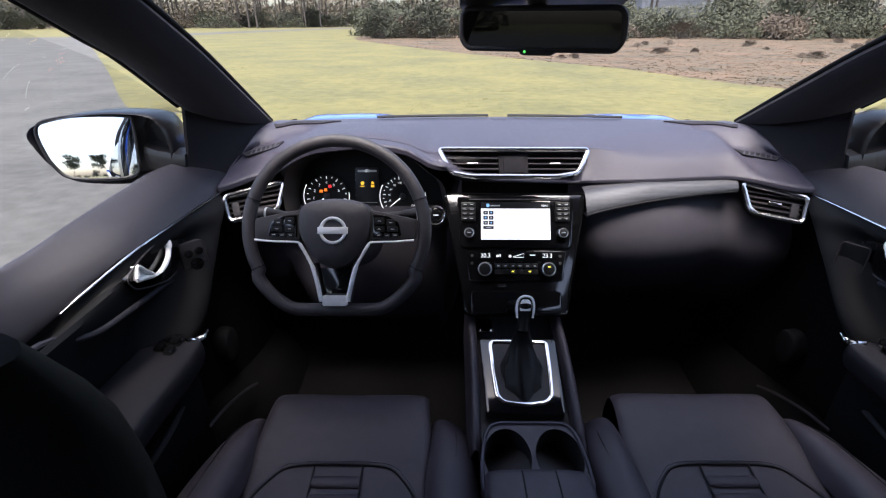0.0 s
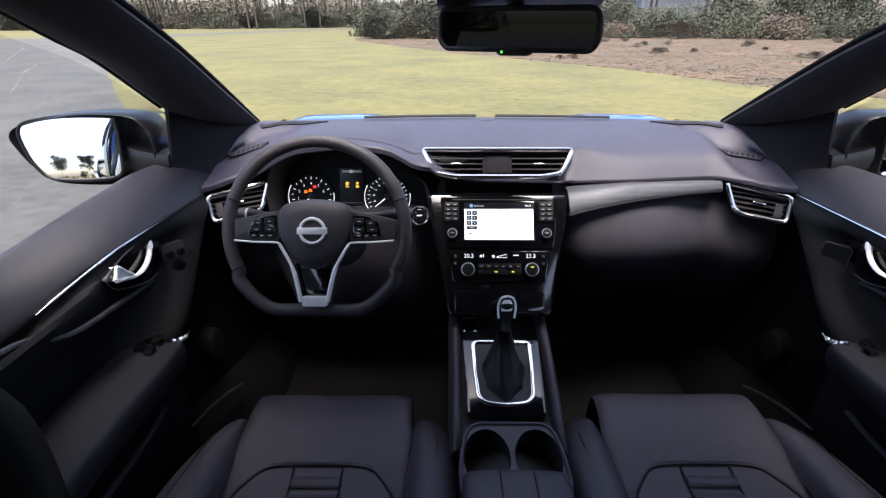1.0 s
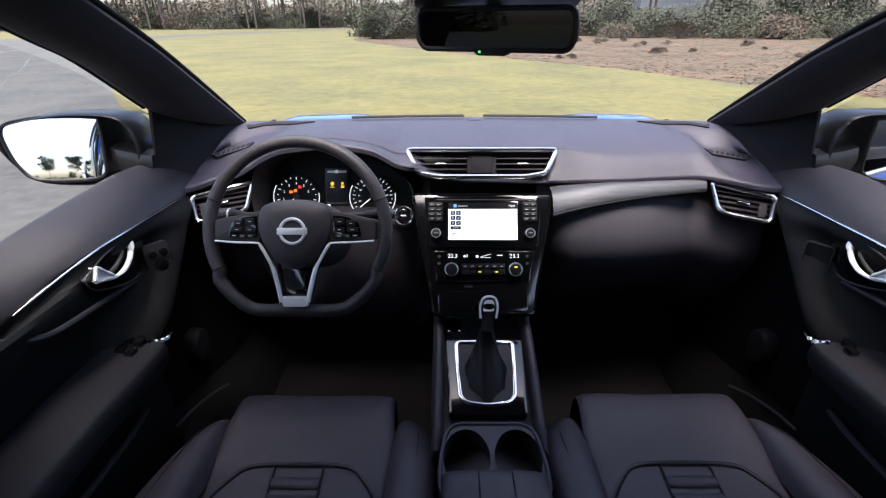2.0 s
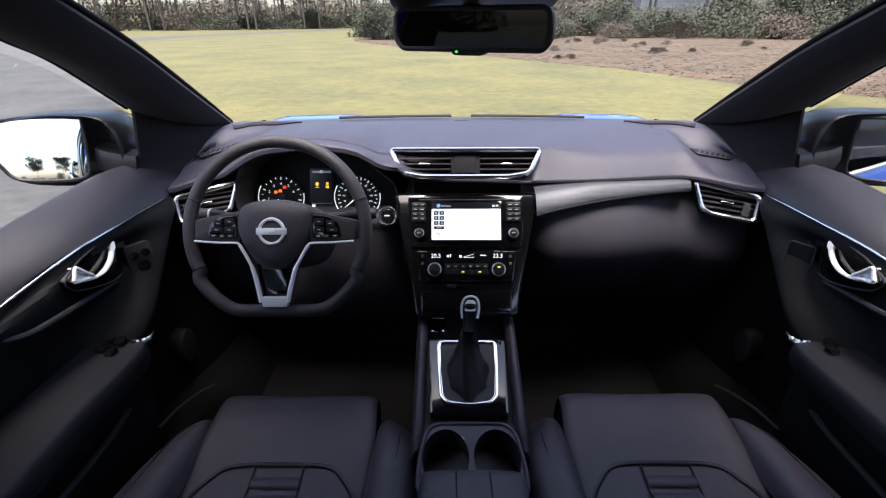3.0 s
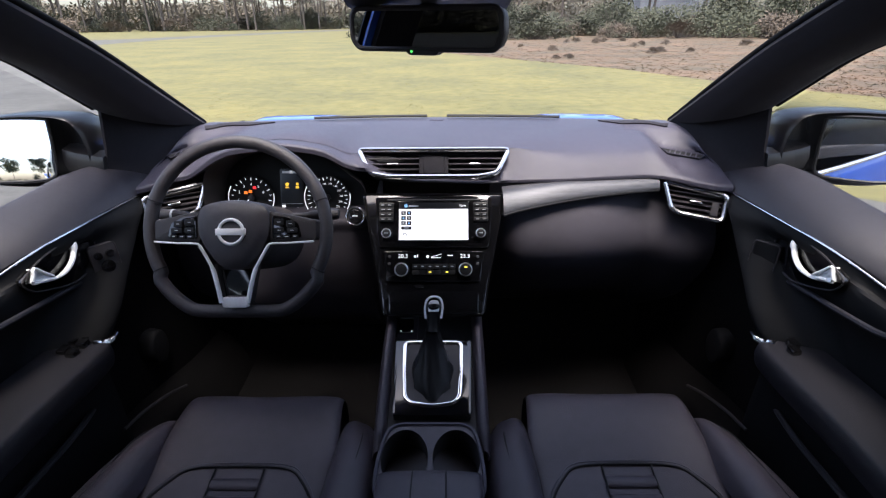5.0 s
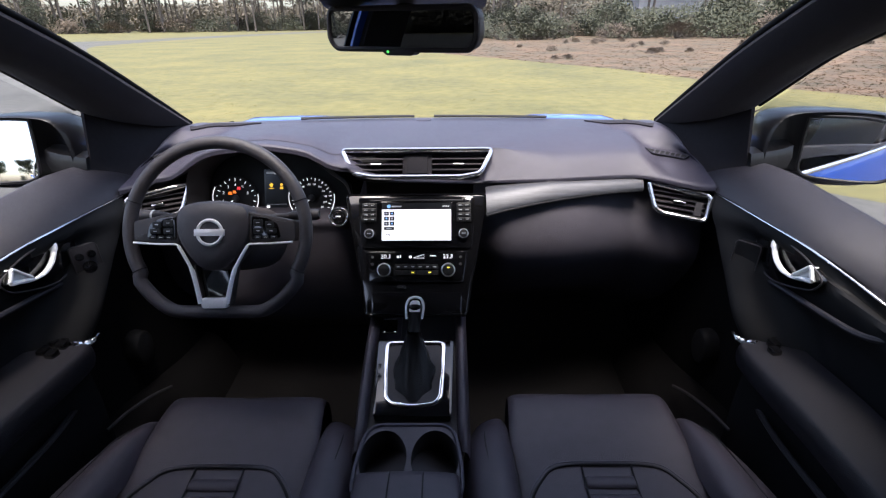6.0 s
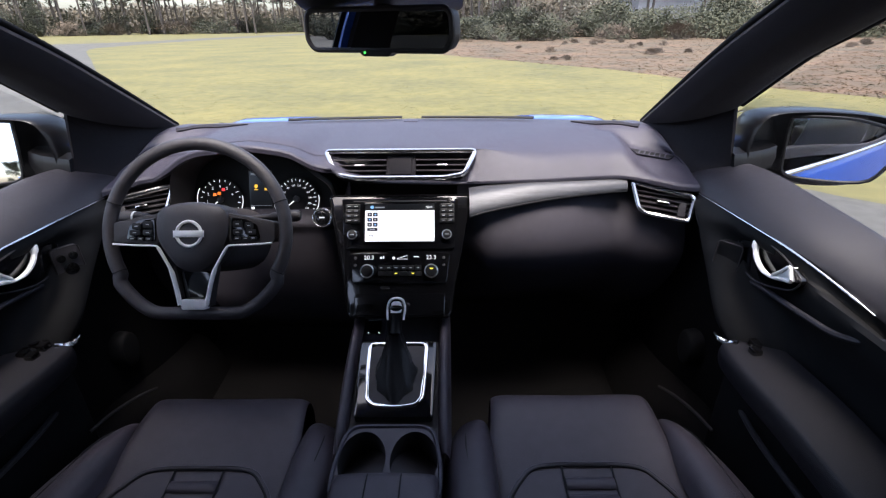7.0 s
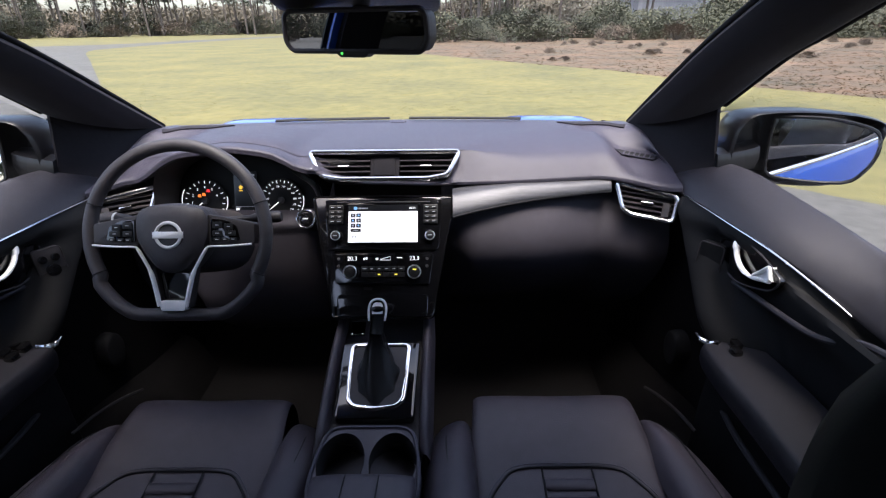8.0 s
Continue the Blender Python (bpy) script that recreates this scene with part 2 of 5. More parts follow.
def ring(x, y, r, a0=0.0, a1=360.0, n=40):
    return [Vector((x + r * math.cos(radians(a0 + (a1 - a0) * i / n)), y + r * math.sin(radians(a0 + (a1 - a0) * i / n)), 0)) for i in range(n + (a1 - a0 < 360))]


def on(m, pts, z=0.0):
    return [m @ Vector((p[0], p[1], z)) for p in pts]


def merged(*bms):
    out = bmesh.new()
    for b in bms:
        me = bpy.data.meshes.new("tmp")
        b.to_mesh(me)
        b.free()
        out.from_mesh(me)
        bpy.data.meshes.remove(me)
    return out


def plane(x, y, z, up, right=(1, 0, 0)):
    """The frame of a plate at car-metres: local x along right, y along up, z out of its face."""
    ux = Vector(right).normalized()
    uz = ux.cross(Vector(up)).normalized()
    uy = uz.cross(ux)
    m = Matrix((ux, uy, uz)).transposed().to_4x4()
    return Matrix.Translation((CX + x, y, z)) @ m


def lettering(name, body, size, m, x, y, material, parent, z=0.0006):
    cu = bpy.data.curves.new(name, "FONT")
    cu.body, cu.size, cu.extrude, cu.align_x, cu.align_y = body, size, 0.0002, "CENTER", "CENTER"
    tmp = bpy.data.objects.new(name, cu)
    me = bpy.data.meshes.new_from_object(tmp)
    bpy.data.objects.remove(tmp)
    me.transform(Matrix.Translation(-root_of(parent).location) @ m @ Matrix.Translation((x, y, z)))
    me.materials.append(material)
    ob = new(name, me)
    ob.parent = parent
    return ob


def C(u, y, z):
    return Vector((CX + u, y, z))


# ---------------------------------------------------------------- ground
def sheet(name, outline, z, material, label, category, kind="structure"):
    bm = bmesh.new()
    vs = [bm.verts.new((x, y, z)) for x, y in outline]
    for tri in mathutils.geometry.tessellate_polygon([[v.co for v in vs]]):
        f = bm.faces.new([vs[i] for i in tri])
        f.normal_update()
        if f.normal.z < 0:
            f.normal_flip()
    me = bpy.data.meshes.new(name)
    bm.to_mesh(me)
    bm.free()
    me.materials.append(material)
    return tagged(new(name, me), label, category, kind=kind)


sheet("ground", [(-900, -900), (900, -900), (900, 900), (-900, 900)], 0.0, GRASS, "mown yellow-green winter grass field", "ground")
ROAD = [tuple(p[:2]) for p in catmull([(14, -4, 0), (6, 1.6, 0), (3.68, 3.61, 0), (2.87, 4.28, 0), (-0.6, 5.6, 0), (-3.6, 6.6, 0), (-5.45, 8.55, 0), (-9.14, 14.0, 0), (-15, 22.5, 0), (-22.2, 33.2, 0), (-23.4, 39, 0),
                                       (-23.6, 47, 0), (-22.3, 57, 0), (-19.1, 72, 0), (-13, 95, 0)], 4)]
sheet("road", ROAD + [(-17, 100), (-23.4, 78), (-26.0, 64), (-27.6, 54), (-28.0, 48.5), (-31, 44), (-40, 41), (-52, 39.5), (-90, 36), (-90, -60), (60, -60), (60, -20)], 0.004, ASPHALT, "worn pale grey asphalt road curving round the grass", "road")
BROWN = [(-7.5, 43), (-6.2, 37), (-2.5, 29), (0.7, 22.7), (5.2, 15.5), (6.6, 11.6), (8.2, 9.2), (14, 3), (40, -8), (120, -10), (120, 160), (-4, 160)]
sheet("bracken_ground", BROWN, 0.004, BRACKEN, "brown dead bracken and leaf litter beside the grass", "ground")


def inside(poly, x, y):
    c = False
    for i in range(len(poly)):
        (x1, y1), (x2, y2) = poly[i - 1], poly[i]
        if (y1 > y) != (y2 > y) and x < (x2 - x1) * (y - y1) / (y2 - y1) + x1:
            c = not c
    return c


ROAD_ALL = ROAD + [(-17, 100), (-23.4, 78), (-26.0, 64), (-27.6, 54), (-28.0, 48.5), (-31, 44), (-40, 41), (-52, 39.5), (-90, 36), (-90, -60), (60, -60), (60, -20)]


def tufts(name, count, spot, height, width, material, label, category, lean=0.5):
    """Upright blades, three corners each, joined into one mesh."""
    verts, faces = [], []
    rng = random.Random(7)
    while len(faces) < count:
        x, y = spot(rng)
        if x is None:
            continue
        for _ in range(5):
            bx, by = x + rng.gauss(0, 0.05), y + rng.gauss(0, 0.05)
            h, w, a = height * rng.uniform(0.4, 1.2), width * rng.uniform(0.6, 1.4), rng.uniform(0, 6.28)
            lx, ly = rng.gauss(0, lean) * h, rng.gauss(0, lean) * h
            k = len(verts)
            verts += [(bx - w * math.cos(a), by - w * math.sin(a), 0), (bx + w * math.cos(a), by + w * math.sin(a), 0), (bx + lx, by + ly, h)]
            faces.append((k, k + 1, k + 2))
    me = bpy.data.meshes.new(name)
    me.from_pydata(verts, [], faces)
    me.materials.append(material)
    return tagged(new(name, me), label, category, kind="stuff")


def grass_spot(rng):
    d = 5.0 * (14.0 ** rng.random())
    x, y = d * rng.uniform(-0.95, 1.25), d
    if inside(ROAD_ALL, x, y) or inside(BROWN, x, y) and rng.random() < 0.97:
        return None, None
    return x, y


def bracken_spot(rng):
    d = 8.5 * (8.0 ** rng.random())
    x, y = d * rng.uniform(-0.3, 1.6), d
    return (x, y) if inside(BROWN, x, y) else (None, None)


tufts("grass", 40000, grass_spot, 0.005, 0.012, BLADE, "short yellow-green winter grass", "grass", lean=1.3)
tufts("bracken", 60000, bracken_spot, 0.022, 0.03, BRACKEN, "dead brown bracken and dry grass tufts", "bracken", lean=2.0)


# ---------------------------------------------------------------- trees and bushes
def leaf_cloud(centres, per, spread, size, rng):
    verts, faces = [], []
    for c in centres:
        for _ in range(per):
            p = Vector(c) + Vector((rng.gauss(0, spread), rng.gauss(0, spread), rng.gauss(0, spread * 0.7)))
            if p.z < 0.05:
                continue
            a = Vector((rng.gauss(0, 1), rng.gauss(0, 1), rng.gauss(0, 1))).normalized()
            b = a.orthogonal().normalized()
            s = size * rng.uniform(0.5, 1.4)
            k = len(verts)
            verts += [p - a * s, p + b * s * 0.45, p + a * s, p - b * s * 0.45]
            faces.append((k, k + 1, k + 2, k + 3))
    return verts, faces


def cloud_part(name, data, material, parent):
    me = bpy.data.meshes.new(name)
    me.from_pydata([tuple(v) for v in data[0]], [], data[1])
    me.materials.append(material)
    ob = new(name, me)
    ob.parent = parent
    return ob


def make_tree(seed, height, crown_from, label, needles=NEEDLE, reach=1.7, clump=0.42, leaf=0.17):
    rng = random.Random(seed)
    t = thing("tree", (0, 0, 0), label, "tree", "trees at the wood's edge")
    bend = [rng.uniform(-0.35, 0.35) for _ in range(4)]
    trunk = catmull([(0, 0, -0.1), (bend[0] * 0.5, bend[1] * 0.5, height * 0.35), (bend[0], bend[1], height * 0.7), (bend[2], bend[3], height)], 4)
    rad = [0.17 * (1 - 0.8 * i / (len(trunk) - 1)) for i in range(len(trunk))]
    pieces, tips = [tube(trunk, rad, sides=8)], []
    for _ in range(16):
        z = rng.uniform(crown_from, height)
        f = z / height
        base = trunk[min(int(f * (len(trunk) - 1)), len(trunk) - 1)]
        a, ln = rng.uniform(0, 6.28), reach * rng.uniform(0.5, 1.1) * (1.25 - 0.6 * f)
        tip = Vector((base.x + ln * math.cos(a), base.y + ln * math.sin(a), z + rng.uniform(0.1, 0.7)))
        mid = (base + tip) / 2 + Vector((0, 0, -0.1))
        mid.z = (base.z + tip.z) / 2
        pieces.append(tube([base, mid, tip], [0.05, 0.035, 0.012], sides=5))
        tips += [tip, mid.lerp(tip, 0.5)]
    part("trunk", merged(*pieces), BARK, t)
    cloud_part("crown", leaf_cloud(tips, 55, clump, leaf, rng), needles, t)
    return t


def make_bush(seed, w, h, label, leaf, n=26, name="bush"):
    rng = random.Random(seed)
    t = thing(name, (0, 0, 0), label, "bush", "bushes at the wood's edge")
    centres, stems = [], []
    for _ in range(n):
        a, r = rng.uniform(0, 6.28), w * math.sqrt(rng.random())
        z = h * rng.uniform(0.15, 1.0) * (1 - 0.45 * (r / w) ** 2)
        p = Vector((r * math.cos(a), r * math.sin(a), z))
        centres.append(p)
        stems.append(tube([(p.x * 0.2, p.y * 0.2, -0.05), (p.x * 0.6, p.y * 0.6, z * 0.6), p], [0.025, 0.018, 0.008], sides=4))
    part("stems", merged(*stems), BARK, t)
    cloud_part("leaves", leaf_cloud(centres, 60, 0.24, 0.085, rng), leaf, t)
    return t


rng = random.Random(11)
TREES = [make_tree(1, 13, 6.5, "tall slender pine with a bare trunk"), make_tree(2, 11, 5.0, "slender pine with a thin crown"),
         make_tree(3, 14, 3.0, "pine with low dead branches", reach=2.0)]
BUSHES = [make_bush(4, 1.5, 1.9, "dense green bush at the edge of the wood", LEAF), make_bush(5, 1.9, 1.5, "low green and brown thicket", LEAF),
          make_bush(6, 1.4, 1.2, "brown leafless winter bush", LEAF_DRY), make_bush(8, 1.2, 2.6, "tall holly-like green shrub", LEAF, 34)]


def plant(kinds, x, y, scale=1.0):
    src = kinds[rng.randrange(len(kinds))]
    ob = copy_thing(src, pose(x, y, 0, 0, 0, rng.uniform(0, 360)))
    ob.scale = (scale, scale, scale * rng.uniform(0.85, 1.15))


# far wood beyond the road, thicket on the near right, pines behind the car
for i in range(110):
    f = rng.random()
    plant(TREES, -75 + 95 * f + rng.uniform(-2, 2), 72 + 42 * f + rng.uniform(0, 26))
for i in range(70):
    f = i / 70
    plant(BUSHES, -80 + 82 * f + rng.uniform(-1.5, 1.5), 66 + 48 * f + rng.uniform(0, 10), rng.uniform(1.1, 1.9))
for i in range(34):
    plant(BUSHES, -6 + 14 * rng.random(), 40 + 12 * rng.random(), rng.uniform(0.8, 1.4))
for i in range(80):
    f = rng.random()
    plant(BUSHES, 5 + 50 * f, 44 - 14 * f + rng.uniform(0, 9), rng.uniform(0.8, 1.5))
for i in range(36):
    f = rng.random()
    plant(TREES, 0 + 70 * f, 54 - 12 * f + rng.uniform(0, 22))
for i in range(30):
    f = rng.random()
    plant(BUSHES, 24 + 30 * rng.random(), 6 - 40 * f, rng.uniform(1, 1.8))
    plant(TREES, 30 + 25 * rng.random(), 10 - 50 * f)
for x, y in ((-46, -115), (-54, -110), (40, -116), (47, -110)):
    plant(TREES[:2], x, y, 1.15)
for i in range(24):
    plant(BUSHES, -60 + 120 * i / 24, -116 + rng.uniform(-3, 3), rng.uniform(1, 1.8))
for i in range(26):
    plant(BUSHES[2:3], 4 + 22 * rng.random(), 18 + 20 * rng.random(), rng.uniform(0.10, 0.24))
    plant(TREES, -52 - 22 * rng.random(), -45 + 90 * i / 26)
    plant(BUSHES, -50 - 8 * rng.random(), -45 + 90 * i / 26, rng.uniform(1.2, 2.2))
for ob, (x, y) in zip(TREES + BUSHES, ((-31, 88), (22, 58), (-48, 92), (9, 46), (14, 43), (-2, 43), (-5, 41))):
    ob.location = (x, y, 0)


# low grey building behind the thicket
def box(x0, y0, z0, x1, y1, z1):
    bm = bmesh.new()
    bmesh.ops.create_cube(bm, size=1.0, matrix=Matrix.Translation(((x0 + x1) / 2, (y0 + y1) / 2, (z0 + z1) / 2)) @ Matrix.Diagonal((x1 - x0, y1 - y0, z1 - z0, 1)))
    return bm


hall = thing("building", (27, 69, 0), "pale grey metal-clad hall half hidden behind bushes", "building")
part("wall", box(22.6, 64.0, 0, 31.4, 74.0, 4.6), CLADDING, hall, "grey ribbed metal wall", flat=True)
for i in range(29):
    part("rib", box(22.75 + 0.3 * i, 63.95, 0.1, 22.83 + 0.3 * i, 64.0, 4.55), CLADDING, hall, flat=True)
roof = part("roof", loft([[(x, 63.6, 4.6), (x, 69.0, 5.5), (x, 74.4, 4.6)] for x in (22.2, 27.0, 31.8)], 1, 1, 0.12), CLADDING, hall, "shallow grey metal roof", flat=True)
part("gutter", tube([(22.2, 63.55, 4.56), (31.8, 63.55, 4.56)], 0.07), RUBBER, roof)


for seed, x, y in ((14, -16.2, -114), (15, -3.2, -115)):
    make_tree(seed, 13.5, 6.0, "broad-crowned pine standing alone behind the car", reach=5.6, clump=1.15, leaf=0.5).location = (x, y, 0)

# dense far wood, one tangle of twigs and leaves
def far_wood(name, path, depth, height, count, size, material, label):
    r2 = random.Random(23)
    line = catmull([(x, y, 0) for x, y in path], 8)
    verts, faces = [], []
    for _ in range(count):
        i = r2.randrange(len(line) - 1)
        p = line[i].lerp(line[i + 1], r2.random())
        h = height * (0.55 + 0.45 * noise.noise(Vector((p.x * 0.06, p.y * 0.06, 3.0))) + 0.3 * noise.noise(Vector((p.x * 0.3, p.y * 0.3, 7.0))))
        q = Vector((p.x + r2.uniform(-1, 1), p.y + r2.uniform(0, depth), h * r2.random() ** 1.2))
        a = Vector((r2.gauss(0, 1), r2.gauss(0, 1), r2.gauss(0, 1.3))).normalized()
        b = a.orthogonal().normalized()
        s = size * r2.uniform(0.5, 1.5)
        k = len(verts)
        verts += [tuple(q - a * s), tuple(q + b * s * 0.4), tuple(q + a * s), tuple(q - b * s * 0.4)]
        faces.append((k, k + 1, k + 2, k + 3))
    me = bpy.data.meshes.new(name)
    me.from_pydata(verts, [], faces)
    me.materials.append(material)
    tagged(new(name, me), label, "wood", kind="stuff")


far_wood("far_wood", [(-70, -90), (-84, -30), (-95, 20), (-100, 60), (-90, 92), (-55, 112), (-15, 124), (20, 112), (50, 88), (85, 60), (110, 20), (120, -40)], 16, 10.0, 150000, 0.40, FAR_WOOD, "dense grey-brown winter wood in the distance")
far_wood("undergrowth", [(-8, 47), (0, 48), (8, 50), (18, 46), (30, 40), (45, 32), (62, 22), (70, 0)], 10, 3.6, 80000, 0.13, LEAF, "tangled green-grey undergrowth before the wood")


# ---------------------------------------------------------------- car body
def mirrored(s, pts):
    return [C(s * u, y, z) for u, y, z in pts]


car = thing("car_body", (CX, 0, 0), "blue crossover car body with dark cloth-lined pillars", "car")
# bonnet with two raised shoulders
part("bonnet", loft([[C(u, y, zc + dz) for u, dz in ((-0.80, -0.10), (-0.66, -0.008), (-0.54, 0.004), (-0.38, 0.004), (-0.29, -0.016), (0, -0.022), (0.29, -0.016), (0.38, 0.004), (0.54, 0.004), (0.66, -0.008), (0.80, -0.10))]
                     for y, zc in ((1.66, 0.99), (1.80, 1.007), (2.1, 0.955), (2.4, 0.88), (2.62, 0.80), (2.7, 0.7))], 3, 3, 0.01), PAINT, car, "glossy blue bonnet with raised shoulders")
part("scuttle", loft([[C(u, y - 0.2 * (u / 0.64) ** 2, z) for u in (-0.70, -0.35, 0, 0.35, 0.70)] for y, z in ((1.60, 1.03), (1.68, 0.985), (1.75, 0.95))], 4, 2, 0.006), RUBBER, car)
for s in (-1, 1):
    part("front_wing", loft([mirrored(s, [(0.80, y, zt), (0.87, y, zt - 0.08), (0.90, y, zt - 0.25), (0.88, y, 0.35)]) for y, zt in ((1.15, 0.97), (1.6, 0.93), (2.1, 0.90), (2.55, 0.80))], 3, 3, 0.01), PAINT, car, "blue front wing")
    # A-pillar lining: from the windscreen edge round to the side-window edge
    sections = []
    for k in range(7):
        f = k / 6
        a = Vector((0.64, 1.385, 1.066)).lerp(Vector((0.612, 0.955, 1.283)), f / 0.55) if f < 0.55 else Vector((0.612, 0.955, 1.283)).lerp(Vector((0.57, 0.56, 1.43)), (f - 0.55) / 0.45)
        b = Vector((0.745, 1.115, 1.147)).lerp(Vector((0.727, 0.920, 1.255)), f / 0.333) if f < 0.34 else Vector((0.727, 0.920, 1.255)).lerp(Vector((0.645, 0.50, 1.40)), (f - 0.333) / 0.667)
        mid = (a + b) / 2 + Vector((-0.012, -0.035, -0.012))
        q1, q2 = a.lerp(mid, 0.5) + Vector((-0.004, -0.012, -0.004)), b.lerp(mid, 0.5) + Vector((-0.004, -0.012, -0.004))
        out = (a + b) / 2 + Vector((0.05, 0.05, 0.03))
        sections.append(mirrored(s, [a, q1, mid, q2, b, out]))
    pillar = part("pillar_lining", loft(sections, 4, 4, closed=True, caps=True), CLOTH, car, "black woven cloth A-pillar lining")
    part("windscreen_seal", tube(catmull(mirrored(s, [(0.645, 1.39, 1.066), (0.614, 0.955, 1.287), (0.572, 0.56, 1.434)]), 6), 0.006), RUBBER, pillar)
    part("window_seal", tube(catmull(mirrored(s, [(0.748, 1.110, 1.150), (0.731, 0.918, 1.257), (0.703, 0.78, 1.304), (0.65, 0.50, 1.402)]), 6), 0.007), RUBBER, pillar)
    # small sail panel with a tweeter below the pillar
    sail = part("sail_panel", loft([mirrored(s, [(0.64, 1.36, 1.062), (0.70, 1.24, 1.09), (0.745, 1.120, 1.150)]), mirrored(s, [(0.655, 1.29, 1.035), (0.715, 1.19, 1.05), (0.752, 1.118, 1.085)]),
                                    mirrored(s, [(0.665, 1.22, 1.005), (0.72, 1.16, 1.005), (0.760, 1.112, 1.022)]), mirrored(s, [(0.668, 1.16, 0.96), (0.72, 1.12, 0.96), (0.79, 1.09, 0.97)]), mirrored(s, [(0.672, 1.12, 0.90), (0.73, 1.10, 0.90), (0.80, 1.09, 0.90)])], 4, 4, 0.01), SAIL, car, "black plastic mirror-corner panel")
    m = plane(s * 0.722, 1.165, 1.055, (0, 0, 1), (s * 0.55, -0.85, 0)) if s > 0 else plane(s * 0.722, 1.165, 1.055, (0, 0, 1), (0.55, 0.85, 0))
    part("tweeter", slab(rounded([(-0.012, -0.016), (0.012, -0.016), (0.012, 0.016), (-0.012, 0.016)], 0.006), m, 0.012, 0.001, 0.0025), SAIL, sail)
    # flank seen in the door mirror
    part("flank", loft([mirrored(s, [(0.832, y, zt - 0.004), (0.846, y, zt - 0.012), (0.866, y, zt - 0.08), (0.895, y, 0.72), (0.875, y, 0.5), (0.87, y, 0.32)]) for y, zt in ((1.148, 0.972), (0.5, 0.962), (-0.3, 0.972), (-1.0, 1.0), (-1.6, 1.04), (-2.1, 1.1))], 3, 3, 0.008), PAINT, car, "glossy blue door flanks")
    part("belt_trim", tube(catmull(mirrored(s, [(0.84, 1.13, 0.974), (0.842, 0.5, 0.964), (0.842, -0.3, 0.974), (0.84, -1.0, 1.0)]), 5), 0.008), BRIGHT, car, "chrome waistline strip")
    part("side_window", loft([mirrored(s, [(0.805, y, zt), (0.775, y, zt + 0.17), (0.70, y, zt + 0.36)]) for y, zt in ((0.28, 1.0), (-0.5, 1.02), (-1.4, 1.07))], 3, 3, 0.004), TINTED, car, "dark tinted rear side window")
    part("door_pillar", loft([mirrored(s, [(0.80, 0.44, 0.5), (0.80, 0.44, 1.02), (0.76, 0.41, 1.25), (0.66, 0.38, 1.46)]), mirrored(s, [(0.80, 0.27, 0.5), (0.80, 0.27, 1.02), (0.76, 0.25, 1.25), (0.66, 0.23, 1.46)])], 4, 2, 0.03), PLASTIC, car)
    if s < 0:
        part("pillar_edge", loft([mirrored(s, [(0.796, 0.443 + e, 0.5), (0.796, 0.443 + e, 1.02), (0.756, 0.413 + e, 1.25), (0.656, 0.383 + e, 1.46)]) for e in (0.0, 0.026)], 4, 2, 0.010), PAINT, car, "blue painted door-pillar edge")
    part("pillar_cover", loft([mirrored(s, [(0.822, 0.27 + e, 0.5), (0.822, 0.27 + e, 1.02), (0.782, 0.24 + e, 1.25), (0.682, 0.21 + e, 1.46)]) for e in (0.0, 0.205)], 4, 2, 0.006), SHELL, car, "black door-pillar cover")
    part("rear_quarter", loft([mirrored(s, [(0.82, y, zt), (0.76, y, zt + 0.2), (0.66, y, 1.47)]) for y, zt in ((-1.4, 1.05), (-1.75, 1.08), (-2.1, 1.1))], 3, 3, 0.03), PLASTIC, car)
    part("kick_panel", loft([mirrored(s, [(u, y, 0.28), (u, y, 0.6), (u, y, 0.8), (u, y, zt)]) for u, y, zt in ((0.785, 0.80, 0.84), (0.765, 0.92, 0.86), (0.735, 1.05, 0.90), (0.705, 1.2, 0.96), (0.70, 1.45, 1.0), (0.70, 1.78, 1.0))], 3, 3, 0.01), CARPET, car)
    part("kick_pad", loft([mirrored(s, [(x, 1.033 + k * 0.036 * math.cos(a), 0.568 + k * 0.05 * math.sin(a)) for a in [i * math.pi / 8 for i in range(16)]]) for k, x in ((1.0, 0.735), (0.95, 0.704), (0.7, 0.698), (0.2, 0.696))], 1, 3, closed=True, caps=True), DOOR_TRIM, car, "dark grey rounded footwell side pad")
    part("sill_trim", tube(catmull(mirrored(s, [(0.642, 1.0, 0.47), (0.648, 0.937, 0.497), (0.66, 0.86, 0.515), (0.668, 0.80, 0.520)]), 5), 0.0035, sides=8), PLASTIC, car, "dark grey sill edge trim")
    part("roof_rail", tube(catmull(mirrored(s, [(0.60, 0.55, 1.425), (0.63, 0.1, 1.485), (0.64, -0.5, 1.50), (0.63, -1.2, 1.49), (0.60, -2.0, 1.44)]), 5), 0.055), HEADLINER, car)
    part("sill", loft([mirrored(s, [(0.60, y, 0.30), (0.66, y, 0.42), (0.78, y, 0.44), (0.84, y, 0.30)]) for y in (1.3, 0.4, -0.5, -1.8)], 3, 2, 0.01), CARPET, car)
part("windscreen", loft([[C(u, y - dy * (abs(u) / 0.65) ** 2, z) for u in (-0.65 * w, -0.33 * w, 0, 0.33 * w, 0.65 * w)] for y, z, w, dy in ((1.60, 1.04, 1.0, 0.20), (1.16, 1.265, 0.95, 0.19), (0.72, 1.44, 0.90, 0.17))], 4, 4), CLEAR, car, "clear curved windscreen").visible_shadow = False
part("header", loft([[C(u, y - 0.12 * (u / 0.6) ** 2, z) for u in (-0.62, -0.3, 0, 0.3, 0.62)] for y, z in ((0.74, 1.435), (0.60, 1.455), (0.40, 1.47))], 4, 2, 0.02), HEADLINER, car)
